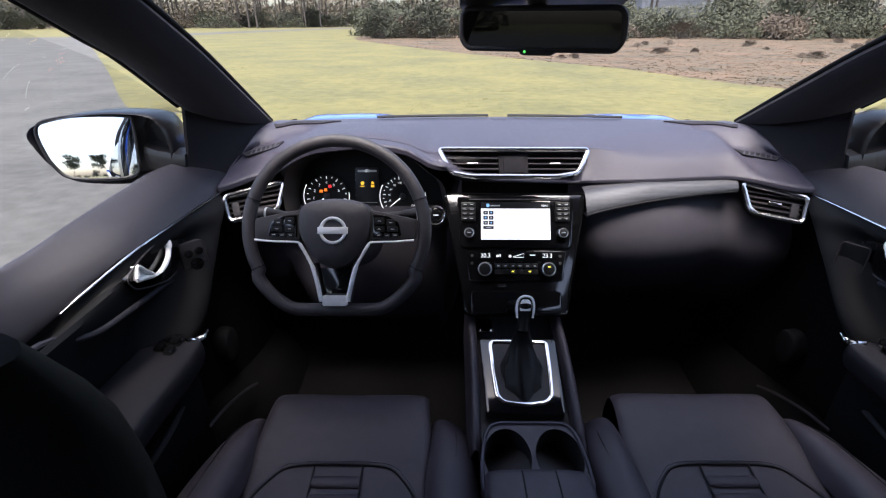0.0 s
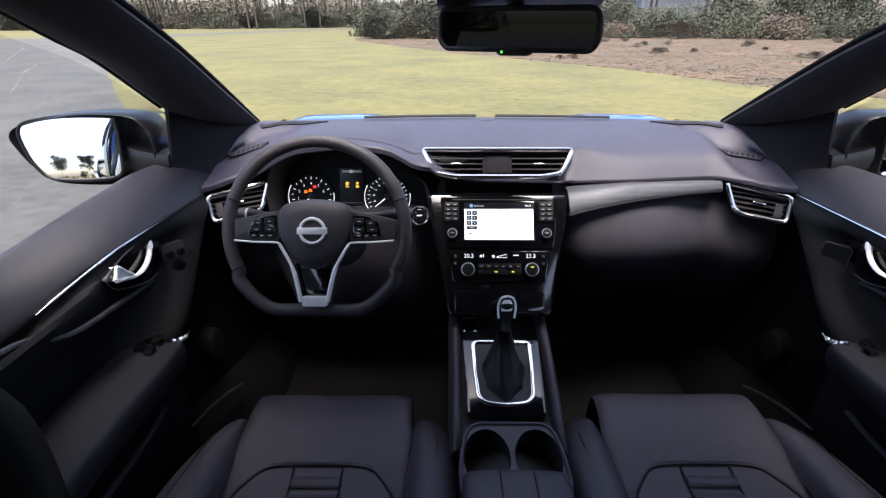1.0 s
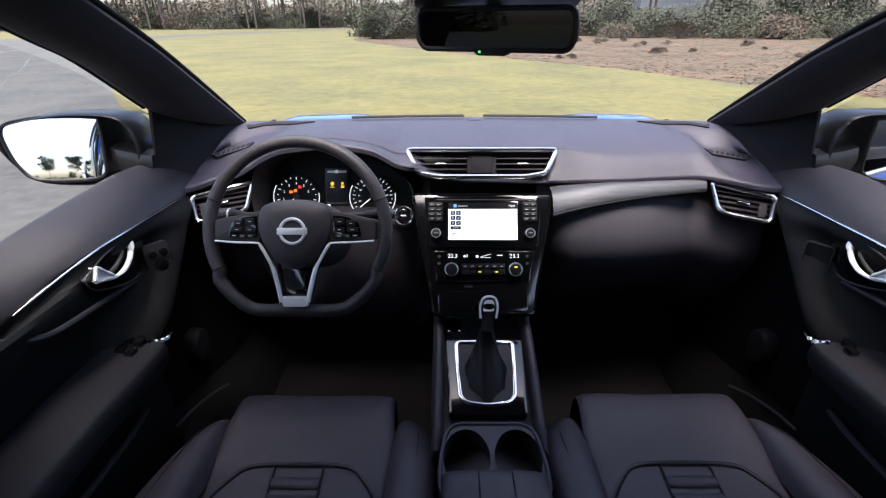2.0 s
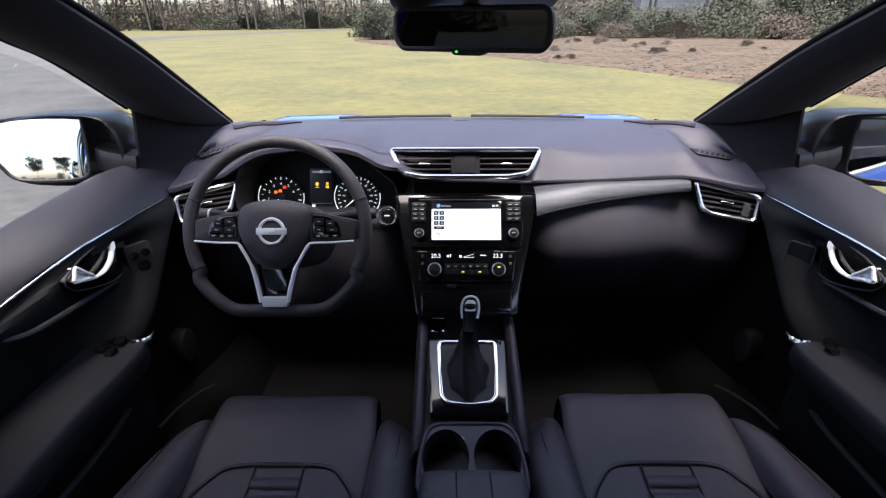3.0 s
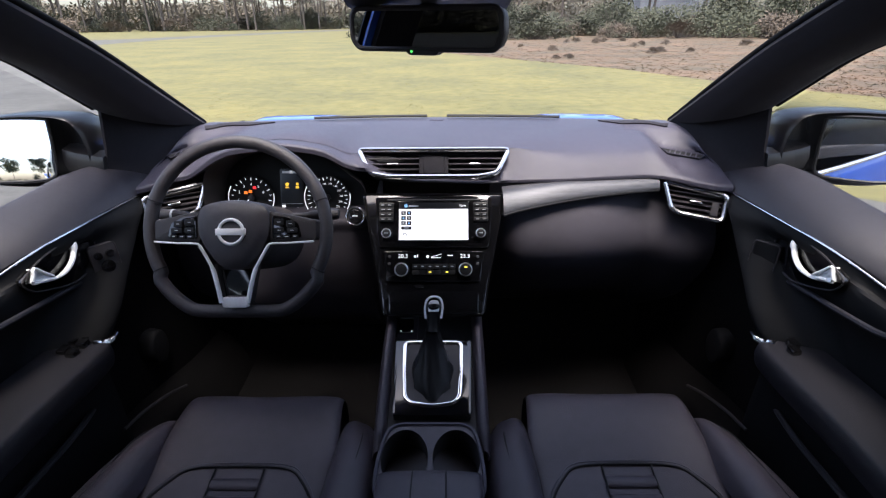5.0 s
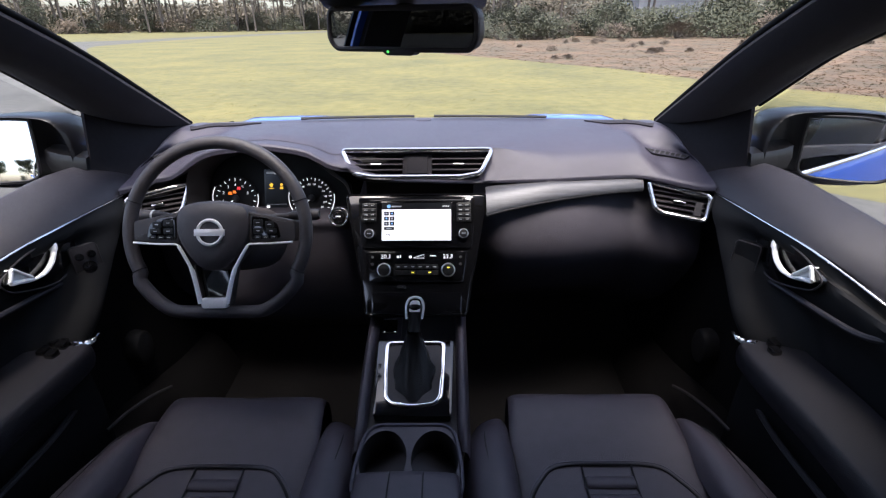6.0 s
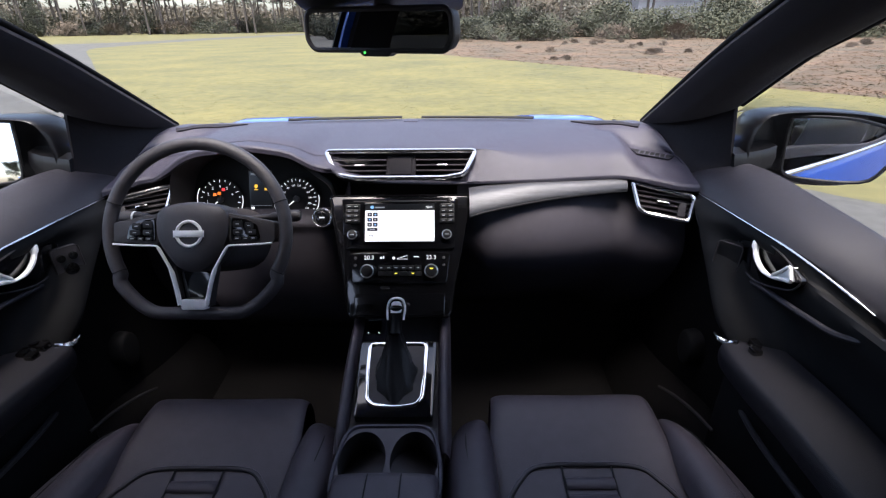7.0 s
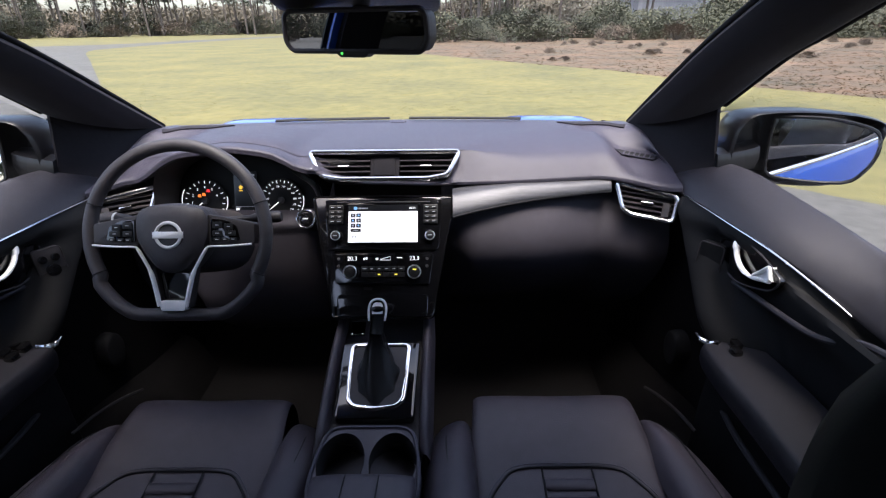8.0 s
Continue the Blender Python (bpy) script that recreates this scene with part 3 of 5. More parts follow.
part("roof_lining", loft([[C(u, y, 1.50 - 0.02 * (u / 0.5) ** 2 - 0.02 * ((y + 0.4) / 0.9) ** 2) for u in (-0.60, -0.3, 0, 0.3, 0.60)] for y in (0.42, 0.3, 0.1, -0.1)], 4, 3, 0.02), HEADLINER, car)
part("roof_rear", loft([[C(u, y, z) for u in (-0.62, -0.3, 0, 0.3, 0.62)] for y, z in ((-0.08, 1.495), (-0.6, 1.50), (-1.2, 1.49), (-1.7, 1.46), (-2.1, 1.40))], 4, 2, 0.02), HEADLINER, car)
part("roof_skin", loft([[C(u, y, z - 0.05 * (u / 0.62) ** 4) for u in (-0.66, -0.5, -0.25, 0, 0.25, 0.5, 0.66)] for y, z in ((0.78, 1.452), (0.5, 1.51), (0.0, 1.548), (-0.8, 1.555), (-1.6, 1.52), (-2.12, 1.44))], 3, 3, 0.008), PAINT, car, "blue roof panel")
part("nose", loft([[C(u, y - 0.12 * (u / 0.8) ** 2, z) for u in (-0.86, -0.5, 0, 0.5, 0.86)] for y, z in ((2.68, 0.74), (2.78, 0.6), (2.80, 0.42), (2.74, 0.26))], 4, 3, 0.02), PAINT, car, "plain blue nose panel")
part("tail_skin", loft([[C(u, y + 0.05 * (u / 0.8) ** 2, z) for u in (-0.86, -0.4, 0, 0.4, 0.86)] for y, z in ((-2.33, 0.28), (-2.36, 0.7), (-2.33, 0.98), (-2.25, 1.12))], 4, 2, 0.01), PAINT, car, "plain blue tail panel")
for sx in (-1, 1):
    for wy in (1.72, -0.93):
        tyre = part("tyre", loft([[C(sx * (0.80 + dx), wy + r * math.cos(a), 0.335 + r * math.sin(a)) for a in [i * math.pi / 16 for i in range(32)]] for dx, r in ((-0.10, 0.22), (-0.11, 0.31), (-0.08, 0.335), (0.07, 0.335), (0.10, 0.31), (0.09, 0.22))], 1, 2, closed=True), RUBBER, car, "black rubber tyre")
        part("rim", loft([[C(sx * (0.80 + dx), wy + r * math.cos(a), 0.335 + r * math.sin(a)) for a in [i * math.pi / 16 for i in range(32)]] for dx, r in ((0.085, 0.225), (0.05, 0.19), (0.06, 0.06), (0.07, 0.01))], 1, 2, closed=True), CHROME, tyre)
part("tailgate", loft([[C(u, y, z) for u in (-0.80, -0.4, 0, 0.4, 0.80)] for y, z in ((-2.2, 0.4), (-2.28, 0.9), (-2.22, 1.12))], 4, 2, 0.03), PLASTIC, car)
part("rear_window", loft([[C(u, y, z) for u in (-0.66, -0.3, 0, 0.3, 0.66)] for y, z in ((-2.2, 1.12), (-2.1, 1.28), (-2.0, 1.42))], 4, 2, 0.004), TINTED, car, "dark tinted rear window")
part("floor_carpet", loft([[C(u, y, z) for u in (-0.80, -0.4, 0, 0.4, 0.80)] for y, z in ((1.75, 0.95), (1.62, 0.62), (1.45, 0.36), (1.2, 0.30), (0.2, 0.30), (-2.25, 0.32))], 3, 3, 0.02), CARPET, car, "black carpeted floor")


# ---------------------------------------------------------------- dashboard
def interp(table, u):
    for (a, va), (b, vb) in zip(table, table[1:]):
        if u <= b:
            f = max(0.0, (u - a) / (b - a))
            f = f * f * (3 - 2 * f)
            return va + (vb - va) * f
    return table[-1][1]


LIP_Z = [(-0.68, 0.968), (-0.57, 0.99), (-0.53, 1.012), (-0.46, 1.052), (-0.345, 1.066), (-0.27, 1.058), (-0.17, 1.012), (-0.07, 0.985), (0.1, 0.98), (0.5, 0.984), (0.66, 0.968)]
LIP_Y = [(-0.68, 1.06), (-0.57, 1.10), (-0.46, 1.075), (-0.345, 1.065), (-0.27, 1.07), (-0.12, 1.092), (0.3, 1.095), (0.5, 1.115), (0.66, 1.065)]
dash = thing("dashboard", (CX, 1.2, 0.6), "dark grey soft-touch dashboard with satin chrome air vents", "dashboard")
US = [-0.672, -0.665, -0.652, -0.635, -0.60, -0.57, -0.53, -0.49, -0.45, -0.40, -0.345, -0.29, -0.24, -0.20, -0.172, -0.155, -0.12, -0.05, 0.0, 0.08, 0.13, 0.155, 0.172, 0.20, 0.24, 0.32, 0.40, 0.48, 0.505, 0.53, 0.57, 0.60, 0.635, 0.652, 0.665, 0.672]
END_Y = [(0.60, 1.414), (0.635, 1.392), (0.652, 1.330), (0.665, 1.215), (0.672, 1.15)]
END_Z = [(0.60, 1.062), (0.635, 1.064), (0.652, 1.046), (0.665, 1.004), (0.672, 0.985)]
rows = []
for u in US:
    e = (u / 0.64) ** 2
    ly, lz = interp(LIP_Y, u), interp(LIP_Z, u)
    by, bz = 1.585 - 0.195 * e, 1.042 + 0.022 * e
    if abs(u) > 0.6:
        by, bz = interp(END_Y, abs(u)), interp(END_Z, abs(u))
    cz = max(lz + 0.052, 1.052) if u > -0.1 else max(lz + 0.016, 1.044)
    if abs(u) > 0.55:
        cz = lz + 0.046
    cy = ly + (0.045 if u > -0.1 else 0.055)
    sink = 0.05 if abs(u) < 0.16 else 0.0
    sink2 = 0.05 if abs(u) < 0.14 else 0.0
    soft = min(1.0, max(0.0, (u - 0.18) / 0.10)) if u > -0.1 else min(1.0, max(0.0, (-0.56 - u) / 0.06))
    d1, d2 = 0.045 * soft, -0.006 * soft
    rows.append([C(u, by, bz), C(u, by - 0.10 * min(1, (by - cy) / 0.3), bz + (0.008 if abs(u) < 0.6 else 0.002)), C(u, (by + cy) / 2, (bz + cz) / 2 + (0.008 if abs(u) < 0.5 else 0.0)), C(u, cy + 0.05 + 1.5 * d1, cz + 0.002), C(u, cy + d1, cz - 0.004 - 0.1 * d1), C(u, cy + sink - 0.1 * d1, cz - 0.006 - 0.018 * soft), C(u, ly + 0.006 + sink2, lz + 0.012), C(u, ly, lz + 0.003), C(u, ly + 0.006, lz - 0.004), C(u, ly + 0.05, lz - 0.006)])
pad = part("top_pad", loft(rows, 4, 2), SOFT, dash, "soft grey-violet grained dash top")
# defroster slot along the windscreen, in two lengths
for u0, u1 in ((-0.36, -0.03), (0.03, 0.36)):
    path = [C(u0 + (u1 - u0) * i / 8, 1.538 - 0.195 * ((u0 + (u1 - u0) * i / 8) / 0.64) ** 2, 1.055 + 0.018 * ((u0 + (u1 - u0) * i / 8) / 0.64) ** 2) for i in range(9)]
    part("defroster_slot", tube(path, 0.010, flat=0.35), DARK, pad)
# dark corner grilles laid on the pad beside the pillars
pad_skin = loft(rows, 4, 2)
pad_skin.normal_update()
pad_tree = mathutils.bvhtree.BVHTree.FromBMesh(pad_skin)
pad_skin.free()
for s in (-1, 1):
    back = catmull([(0.452, 1.405, 0), (0.50, 1.388, 0), (0.56, 1.362, 0), (0.615, 1.325, 0)], 3)
    front = catmull([(0.462, 1.388, 0), (0.490, 1.352, 0), (0.545, 1.336, 0), (0.605, 1.306, 0)], 3)
    grid = []
    for a, b in zip(back, front):
        line = []
        for k in range(5):
            p = a.lerp(b, k / 4)
            q = C(s * p.x, p.y, 2.0)
            hit = pad_tree.ray_cast(q, Vector((0, 0, -1)))[0]
            if hit is not None:
                line.append(hit + Vector((0, 0, 0.0035)))
        if len(line) == 5:
            grid.append(line)
    part("corner_grille", loft(grid, 1, 1, 0.004), CLOTH, pad, "dark cloth-like corner grille")
part("sensor_cover", slab(rect(-0.022, -0.02, 0.022, 0.02, 0.008), plane(0, 1.50, 1.053, (0, 1, 0.02)), 0.01, 0.003), SOFT, pad)

# dark fascia below the lip
rows = []
for u in US:
    ly, lz = interp(LIP_Y, u), min(interp(LIP_Z, u), 0.99)
    bulge = -0.05 if u < -0.14 else 0.0
    fy = max(ly, 1.085) + 0.025
    if -0.545 < u < -0.15:
        lz = 0.885
    q_ = min(1.0, max(0.0, (abs(u) - 0.36) / 0.18))
    out = 0.045 * q_ * q_ * (3 - 2 * q_)
    k = 0.0
    if u > 0.12:
        k = min(1.0, (u - 0.12) / 0.09)
        k = k * k * (3 - 2 * k) * (1 - 0.45 * min(1.0, max(0.0, (u - 0.35) / 0.25)))
    rows.append([C(u, fy + 0.04, lz + 0.02), C(u, fy, lz - 0.004), C(u, fy - 0.01 - 0.3 * bulge - 0.007 * k + out, lz - 0.035), C(u, fy - 0.03 - 0.75 * bulge - 0.022 * k + out, lz - 0.068), C(u, fy - 0.035 - bulge - 0.046 * k + 0.75 * out, lz - 0.13),
                 C(u, fy - 0.005 - 0.7 * bulge - 0.064 * k + 0.4 * out, lz - 0.19), C(u, fy + 0.06 - 0.055 * k, lz - 0.27), C(u, fy + 0.12 - 0.02 * k, lz - 0.36), C(u, fy + 0.30, lz - 0.5)])
lower = part("fascia", loft([r for r in rows if r[0].x - CX > 0.10], 4, 2), KNEE, dash, "padded dark leather knee pad and glovebox")
part("driver_fascia", loft([r for r in rows if r[0].x - CX < -0.08], 4, 2), KNEE, dash)
# brushed trim strip from the middle to the passenger vent
top, bot = [], []
for i in range(13):
    f = i / 12
    u = 0.156 + (0.525 - 0.156) * f
    zt = 0.966 + 0.014 * min(1, f * 2.5)
    zb = 0.925 + (0.956 - 0.925) * (1 - (1 - f) ** 1.9)
    yt = 1.062 + (1.118 - 1.062) * f ** 0.8
    yb = 1.025 + (1.106 - 1.025) * f ** 0.8
    top.append(C(u, yt, zt))
    bot.append(C(u, yb, zb))
midl = [(a + b) / 2 + Vector((0, -0.006, 0.001)) for a, b in zip(top, bot)]
part("trim_strip", loft([[t + Vector((0, 0.03, 0.004)) for t in top], top, midl, bot, [b + Vector((0, 0.03, -0.004)) for b in bot]], 2, 4), SILVER, dash, "brushed silver-grey trim strip")
part("trim_gap", tube(bot, 0.0025), SEAM, dash)


def vent(name, outline, m, slats, parent, split=None, label="air vent in a satin chrome frame"):
    v = part(name, tube(on(m, rounded(outline, 0.012), 0.002), 0.0058, closed=True, sides=8, up=m.col[2][:3]), CHROME, parent, label)
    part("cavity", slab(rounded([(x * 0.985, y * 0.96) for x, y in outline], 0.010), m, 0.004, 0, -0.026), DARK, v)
    ys = [p[1] for p in outline]
    y0, y1 = min(ys), max(ys)
    for i in range(slats):
        y = y0 + (y1 - y0) * (i + 1) / (slats + 1)
        xs = []
        for (xa, ya), (xb, yb) in zip(outline, outline[1:] + outline[:1]):
            if (ya > y) != (yb > y):
                xs.append(xa + (xb - xa) * (y - ya) / (yb - ya))
        if len(xs) < 2:
            continue
        xs = (min(xs) + 0.006, max(xs) - 0.006)
        for a, b in ([xs] if not split else [(xs[0], split[0]), (split[1], xs[1])]):
            if b - a > 0.01:
                part("slat", slab(rect(a, -0.008, b, 0.008), m @ pose(0, y, -0.012, -62, 0, 0), 0.003, 0.001), PLASTIC, v)
    return v


MV = plane(0, 1.112, 1.0205, (0, 0.045, 0.05))
cv = vent("centre_vent", [(-0.174, 0.034), (0.174, 0.034), (0.145, -0.026), (0.10, -0.035), (-0.10, -0.035), (-0.145, -0.026)], MV, 4, dash, (-0.034, 0.034))
part("hazard_panel", slab(rect(-0.034, -0.027, 0.034, 0.028, 0.004), MV, 0.02, 0.002, -0.010), SAIL, cv)
part("hazard_switch", slab(rect(-0.024, -0.021, 0.024, 0.022, 0.003), MV, 0.01, 0.002, -0.007), SAIL, cv)
for x in (-0.095, 0.095):
    part("vane_tab", slab(rect(x - 0.012, -0.002, x + 0.012, 0.001, 0.001), MV, 0.006, 0.001, 0.0), CHROME, cv)
for s in (-1, 1):
    m = plane(s * 0.592, 1.076, 0.932, (0, 0.03, 0.05), Vector((0.129, -0.052 * s, -0.010 * s)))
    o = [(-0.068, 0.042), (0.069, 0.030), (0.069, -0.028), (-0.022, -0.026), (-0.041, -0.017)]
    if s < 0:
        o = [(-x, y) for x, y in o][::-1]
    sv = vent("side_vent", o, m, 5, dash)
    part("vane_tab", slab(rect(s * 0.008 - 0.013, 0.004, s * 0.008 + 0.013, 0.009, 0.002), m, 0.006, 0.001, 0.0), BRIGHT, sv)
    part("vent_wheel", slab(rect(s * 0.050 - 0.008, -0.018, s * 0.050 + 0.008, 0.014, 0.003), m, 0.01, 0.002, -0.004), PLASTIC, sv)
    # demister grille at the dash end
    spot, nrm = pad_tree.ray_cast(C(s * 0.606, 1.196, 2.0), Vector((0, 0, -1)))[:2]
    nrm = ((nrm if nrm.z > 0 else -nrm) + 0.7 * Vector((0, -0.3, 1))).normalized()
    g = plane(spot.x - CX, spot.y, spot.z + 0.005, (0, nrm.z, -nrm.y), Vector((0.087, -0.030 * s, -(0.087 * nrm.x - 0.030 * s * nrm.y) / nrm.z)))
    dg = part("demister_grille", slab([(-0.052, 0.014), (0.052, 0.014), (0.040, -0.010), (-0.034, -0.010)] if s > 0 else [(0.052, 0.014), (-0.052, 0.014), (-0.040, -0.010), (0.034, -0.010)], g, 0.005, 0.0008, 0.0), DARK, dash)
    part("grille_edge", tube(on(g, [(-0.052 * s, 0.014), (0.052 * s, 0.014), (0.040 * s, -0.010), (-0.034 * s, -0.010)], 0.0006), 0.0014, closed=True, sides=6, up=g.col[2][:3]), SOFT, dg)
    for i in range(6):
        x = -0.030 + 0.012 * i
        part("grille_bar", slab([(x - 0.0030, -0.0095), (x + 0.0005, -0.0095), (x + 0.0045, 0.0125), (x + 0.001, 0.0125)], g, 0.003, 0.0, 0.0016), SOFT, dg)

# centre stack
MS = plane(0, 1.0285, 0.902, (0, 0.537, 0.844))
stack = thing("centre_stack", (CX, 1.03, 0.8), "glossy black centre stack with lit touch screen and climate panel", "centre stack")
part("panel", slab(rounded([(-0.162, 0.073), (0.162, 0.073), (0.141, -0.035), (0.120, -0.14), (0.112, -0.205), (-0.112, -0.205), (-0.120, -0.14), (-0.141, -0.035)], 0.012), MS, 0.07, 0.004, -0.004), GLOSS, stack)
unit = part("head_unit", slab(rounded([(-0.132, 0.066), (0.132, 0.066), (0.124, -0.052), (-0.124, -0.052)], 0.01), MS, 0.01, 0.002, 0.001), GLOSS, stack)
part("edge_trim", tube(on(MS, rounded([(-0.160, 0.071), (0.160, 0.071), (0.140, -0.035), (0.120, -0.14), (0.112, -0.2), (-0.112, -0.2), (-0.120, -0.14), (-0.140, -0.035)], 0.012), -0.004), 0.0025, closed=True, sides=6), GLOSS, stack)
part("disc_slot", slab(rect(-0.105, 0.0555, 0.105, 0.0585), MS, 0.004, 0.0005, 0.0022), PLASTIC, unit)
screen = part("screen_surround", slab(rect(-0.0815, -0.039, 0.0815, 0.0535, 0.003), MS, 0.004, 0.001, 0.003), GLOSS, unit)
part("display_header", slab(rect(-0.0775, 0.0355, 0.0775, 0.050), MS, 0.001, 0, 0.0042), SCREEN_DARK, screen)
part("display", slab(rect(-0.0775, -0.035, 0.0775, 0.0352), MS, 0.001, 0, 0.0042), SCREEN, screen, "white lit map screen")
part("header_icon", slab(disc(-0.062, 0.0425, 0.0042, 14), MS, 0.0005, 0, 0.0047), LIT_BLUE, screen)
part("header_bar", slab(rect(-0.056, 0.0405, -0.034, 0.0435), MS, 0.0005, 0, 0.0047), LIT_DIM, screen)
lettering("clock", "10:44", 0.0068, MS, 0.065, 0.0422, LIT, screen, 0.0047)
for r in range(3):
    for c in range(2):
        b = part("map_key", slab(rect(-0.0725 + 0.0125 * c, 0.0215 - 0.0115 * r, -0.062 + 0.0125 * c, 0.0305 - 0.0115 * r, 0.001), MS, 0.0006, 0, 0.0049), SCREEN_DARK, screen)
        part("key_glyph", slab(disc(-0.06725 + 0.0125 * c, 0.026 - 0.0115 * r, 0.0022, 8), MS, 0.0004, 0, 0.0053), LIT_BLUE if (r + c) % 2 else LIT_DIM, b)
b = part("menu_key", slab(rect(-0.0725, -0.0115, -0.0495, -0.0045, 0.001), MS, 0.0006, 0, 0.0049), SCREEN_DARK, screen)
part("key_glyph", slab(rect(-0.067, -0.009, -0.055, -0.007), MS, 0.0004, 0, 0.0053), LIT_DIM, b)
part("map_ring", tube(on(MS, ring(-0.064, -0.0245, 0.0042, -20, 200, 12), 0.0048), 0.0009, sides=5), SCREEN_DARK, screen)
part("map_mark", slab(rect(-0.004, 0.0105, 0.006, 0.0115), MS, 0.0004, 0, 0.0046), LIT_DIM, screen)
for s in (-1, 1):
    blk = part("button_block", slab(rect(s * 0.106 - 0.0165, 0.006, s * 0.106 + 0.0165, 0.0505, 0.003), MS, 0.006, 0.0012, 0.004), SWITCH, unit)
    for r in range(4):
        for c in range(2):
            x, y = s * 0.106 - 0.0075 + 0.015 * c, 0.0445 - 0.0108 * r
            bt = part("button", slab(rect(x - 0.0068, y - 0.0045, x + 0.0068, y + 0.0045, 0.001), MS, 0.004, 0.0008, 0.0056), SWITCH, blk)
            part("button_mark", slab(rect(x - 0.0035, y - 0.0006, x + 0.0035, y + 0.0006), MS, 0.0004, 0, 0.006), LIT_DIM, bt)
    k = part("dial", slab(disc(s * 0.105, -0.0205, 0.0088, 24), MS, 0.014, 0.002, 0.013), SWITCH, unit, "black dial with a chrome ring")
    part("dial_ring", tube(on(MS, ring(s * 0.105, -0.0205, 0.0098), 0.011), 0.0015, closed=True, sides=6), PULL, k)
    part("dial_mark", slab(rect(s * 0.105 - 0.0045, -0.0215, s * 0.105 + 0.0045, -0.0197), MS, 0.0004, 0, 0.0134), LIT_DIM, k)
climate = part("climate_panel", slab(rounded([(-0.112, -0.060), (0.112, -0.060), (0.104, -0.128), (-0.104, -0.128)], 0.006), MS, 0.01, 0.002, 0.001), GLOSS, stack)
lettering("temperature", "20.3", 0.013, MS, -0.068, -0.0712, LIT, climate, 0.0016)
lettering("temperature", "23.3", 0.013, MS, 0.070, -0.0712, LIT, climate, 0.0016)
part("seat_icon", merged(slab(disc(-0.041, -0.0715, 0.0028, 10), MS, 0.0004, 0, 0.0016), slab(rect(-0.0365, -0.074, -0.0345, -0.067), MS, 0.0004, 0, 0.0016)), LIT, climate)
part("fan_icon", slab(disc(-0.013, -0.072, 0.0033, 10), MS, 0.0004, 0, 0.0016), LIT, climate)
part("fan_wedge", tube(on(MS, [(-0.006, -0.0745), (0.017, -0.0745), (0.017, -0.0665), (-0.006, -0.0735)], 0.0016), 0.0006, closed=True, sides=5), LIT, climate)
part("auto_bar", slab(rect(0.031, -0.0705, 0.043, -0.0685), MS, 0.0004, 0, 0.0016), LIT, climate)
for s in (-1, 1):
    k = part("climate_dial", slab(disc(s * 0.0705, -0.102, 0.0128, 28), MS, 0.016, 0.002, 0.015), SWITCH, climate, "black rotary dial with a chrome ring")
    part("dial_ring", tube(on(MS, ring(s * 0.0705, -0.102, 0.0140), 0.013), 0.0016, closed=True, sides=6), PULL, k)
    for r in range(2):
        part("side_button", slab(disc(s * 0.098, -0.072 - 0.016 * r, 0.0035, 10), MS, 0.003, 0.0006, 0.003), PLASTIC, climate)
part("dial_lamp", slab(rect(0.0675, -0.0985, 0.0745, -0.0955, 0.001), MS, 0.0005, 0, 0.0155), YELLOW, climate)
for i in range(6):
    for r in range(2):
        x, y = -0.040 + 0.0162 * i, -0.094 - 0.013 * r
        bt = part("climate_button", slab(rect(x - 0.0076, y - 0.0056, x + 0.0076, y + 0.0056, 0.0015), MS, 0.004, 0.0008, 0.0035), SWITCH, climate)
        if r == 1 and i in (2, 4):
            part("button_lamp", slab(rect(x + 0.005 * (i > 3) - 0.003, y - 0.001, x + 0.003 + 0.005 * (i > 3), y + 0.0018), MS, 0.0004, 0, 0.004), YELLOW, bt)
        elif r == 0:
            part("button_mark", slab(rect(x - 0.003, y - 0.0008, x + 0.003, y + 0.0008), MS, 0.0004, 0, 0.004), LIT_DIM, bt)
part("lower_slot", slab(rect(-0.042, -0.141, -0.022, -0.134, 0.003), MS, 0.004, 0.001, 0.0), CHROME, stack)
part("gloss_lid", slab(rect(-0.10, -0.20, 0.10, -0.150, 0.01), MS, 0.01, 0.003, 0.001), GLOSS, stack)

# instrument cluster
cluster = thing("instrument_cluster", (CX - 0.345, 1.14, 0.9), "lit instrument cluster with two round dials behind the wheel", "instrument cluster")
MI = plane(-0.345, 1.15, 0.945, (0, 0.30, 0.954))
arch_o = [(-0.185, -0.07), (-0.19, -0.01), (-0.17, 0.06), (-0.11, 0.10), (0.0, 0.112), (0.09, 0.095), (0.15, 0.05), (0.185, 0.015), (0.20, -0.07)]
back = [MI @ Vector((x * 0.92, y * 0.88, -0.02)) for x, y in arch_o]
front = [C(-0.345 + x, 1.085, 0.955 + y) for x, y in arch_o]
part("cowl", loft([front, [(a * 2 + b) / 3 for a, b in zip(front, back)], back], 4, 3), PLASTIC, cluster, "black binnacle cowl")
part("dial_plate", slab([(x * 0.95, y * 0.92) for x, y in arch_o], MI, 0.006, 0, -0.018), DARK, cluster)
GY = -0.018
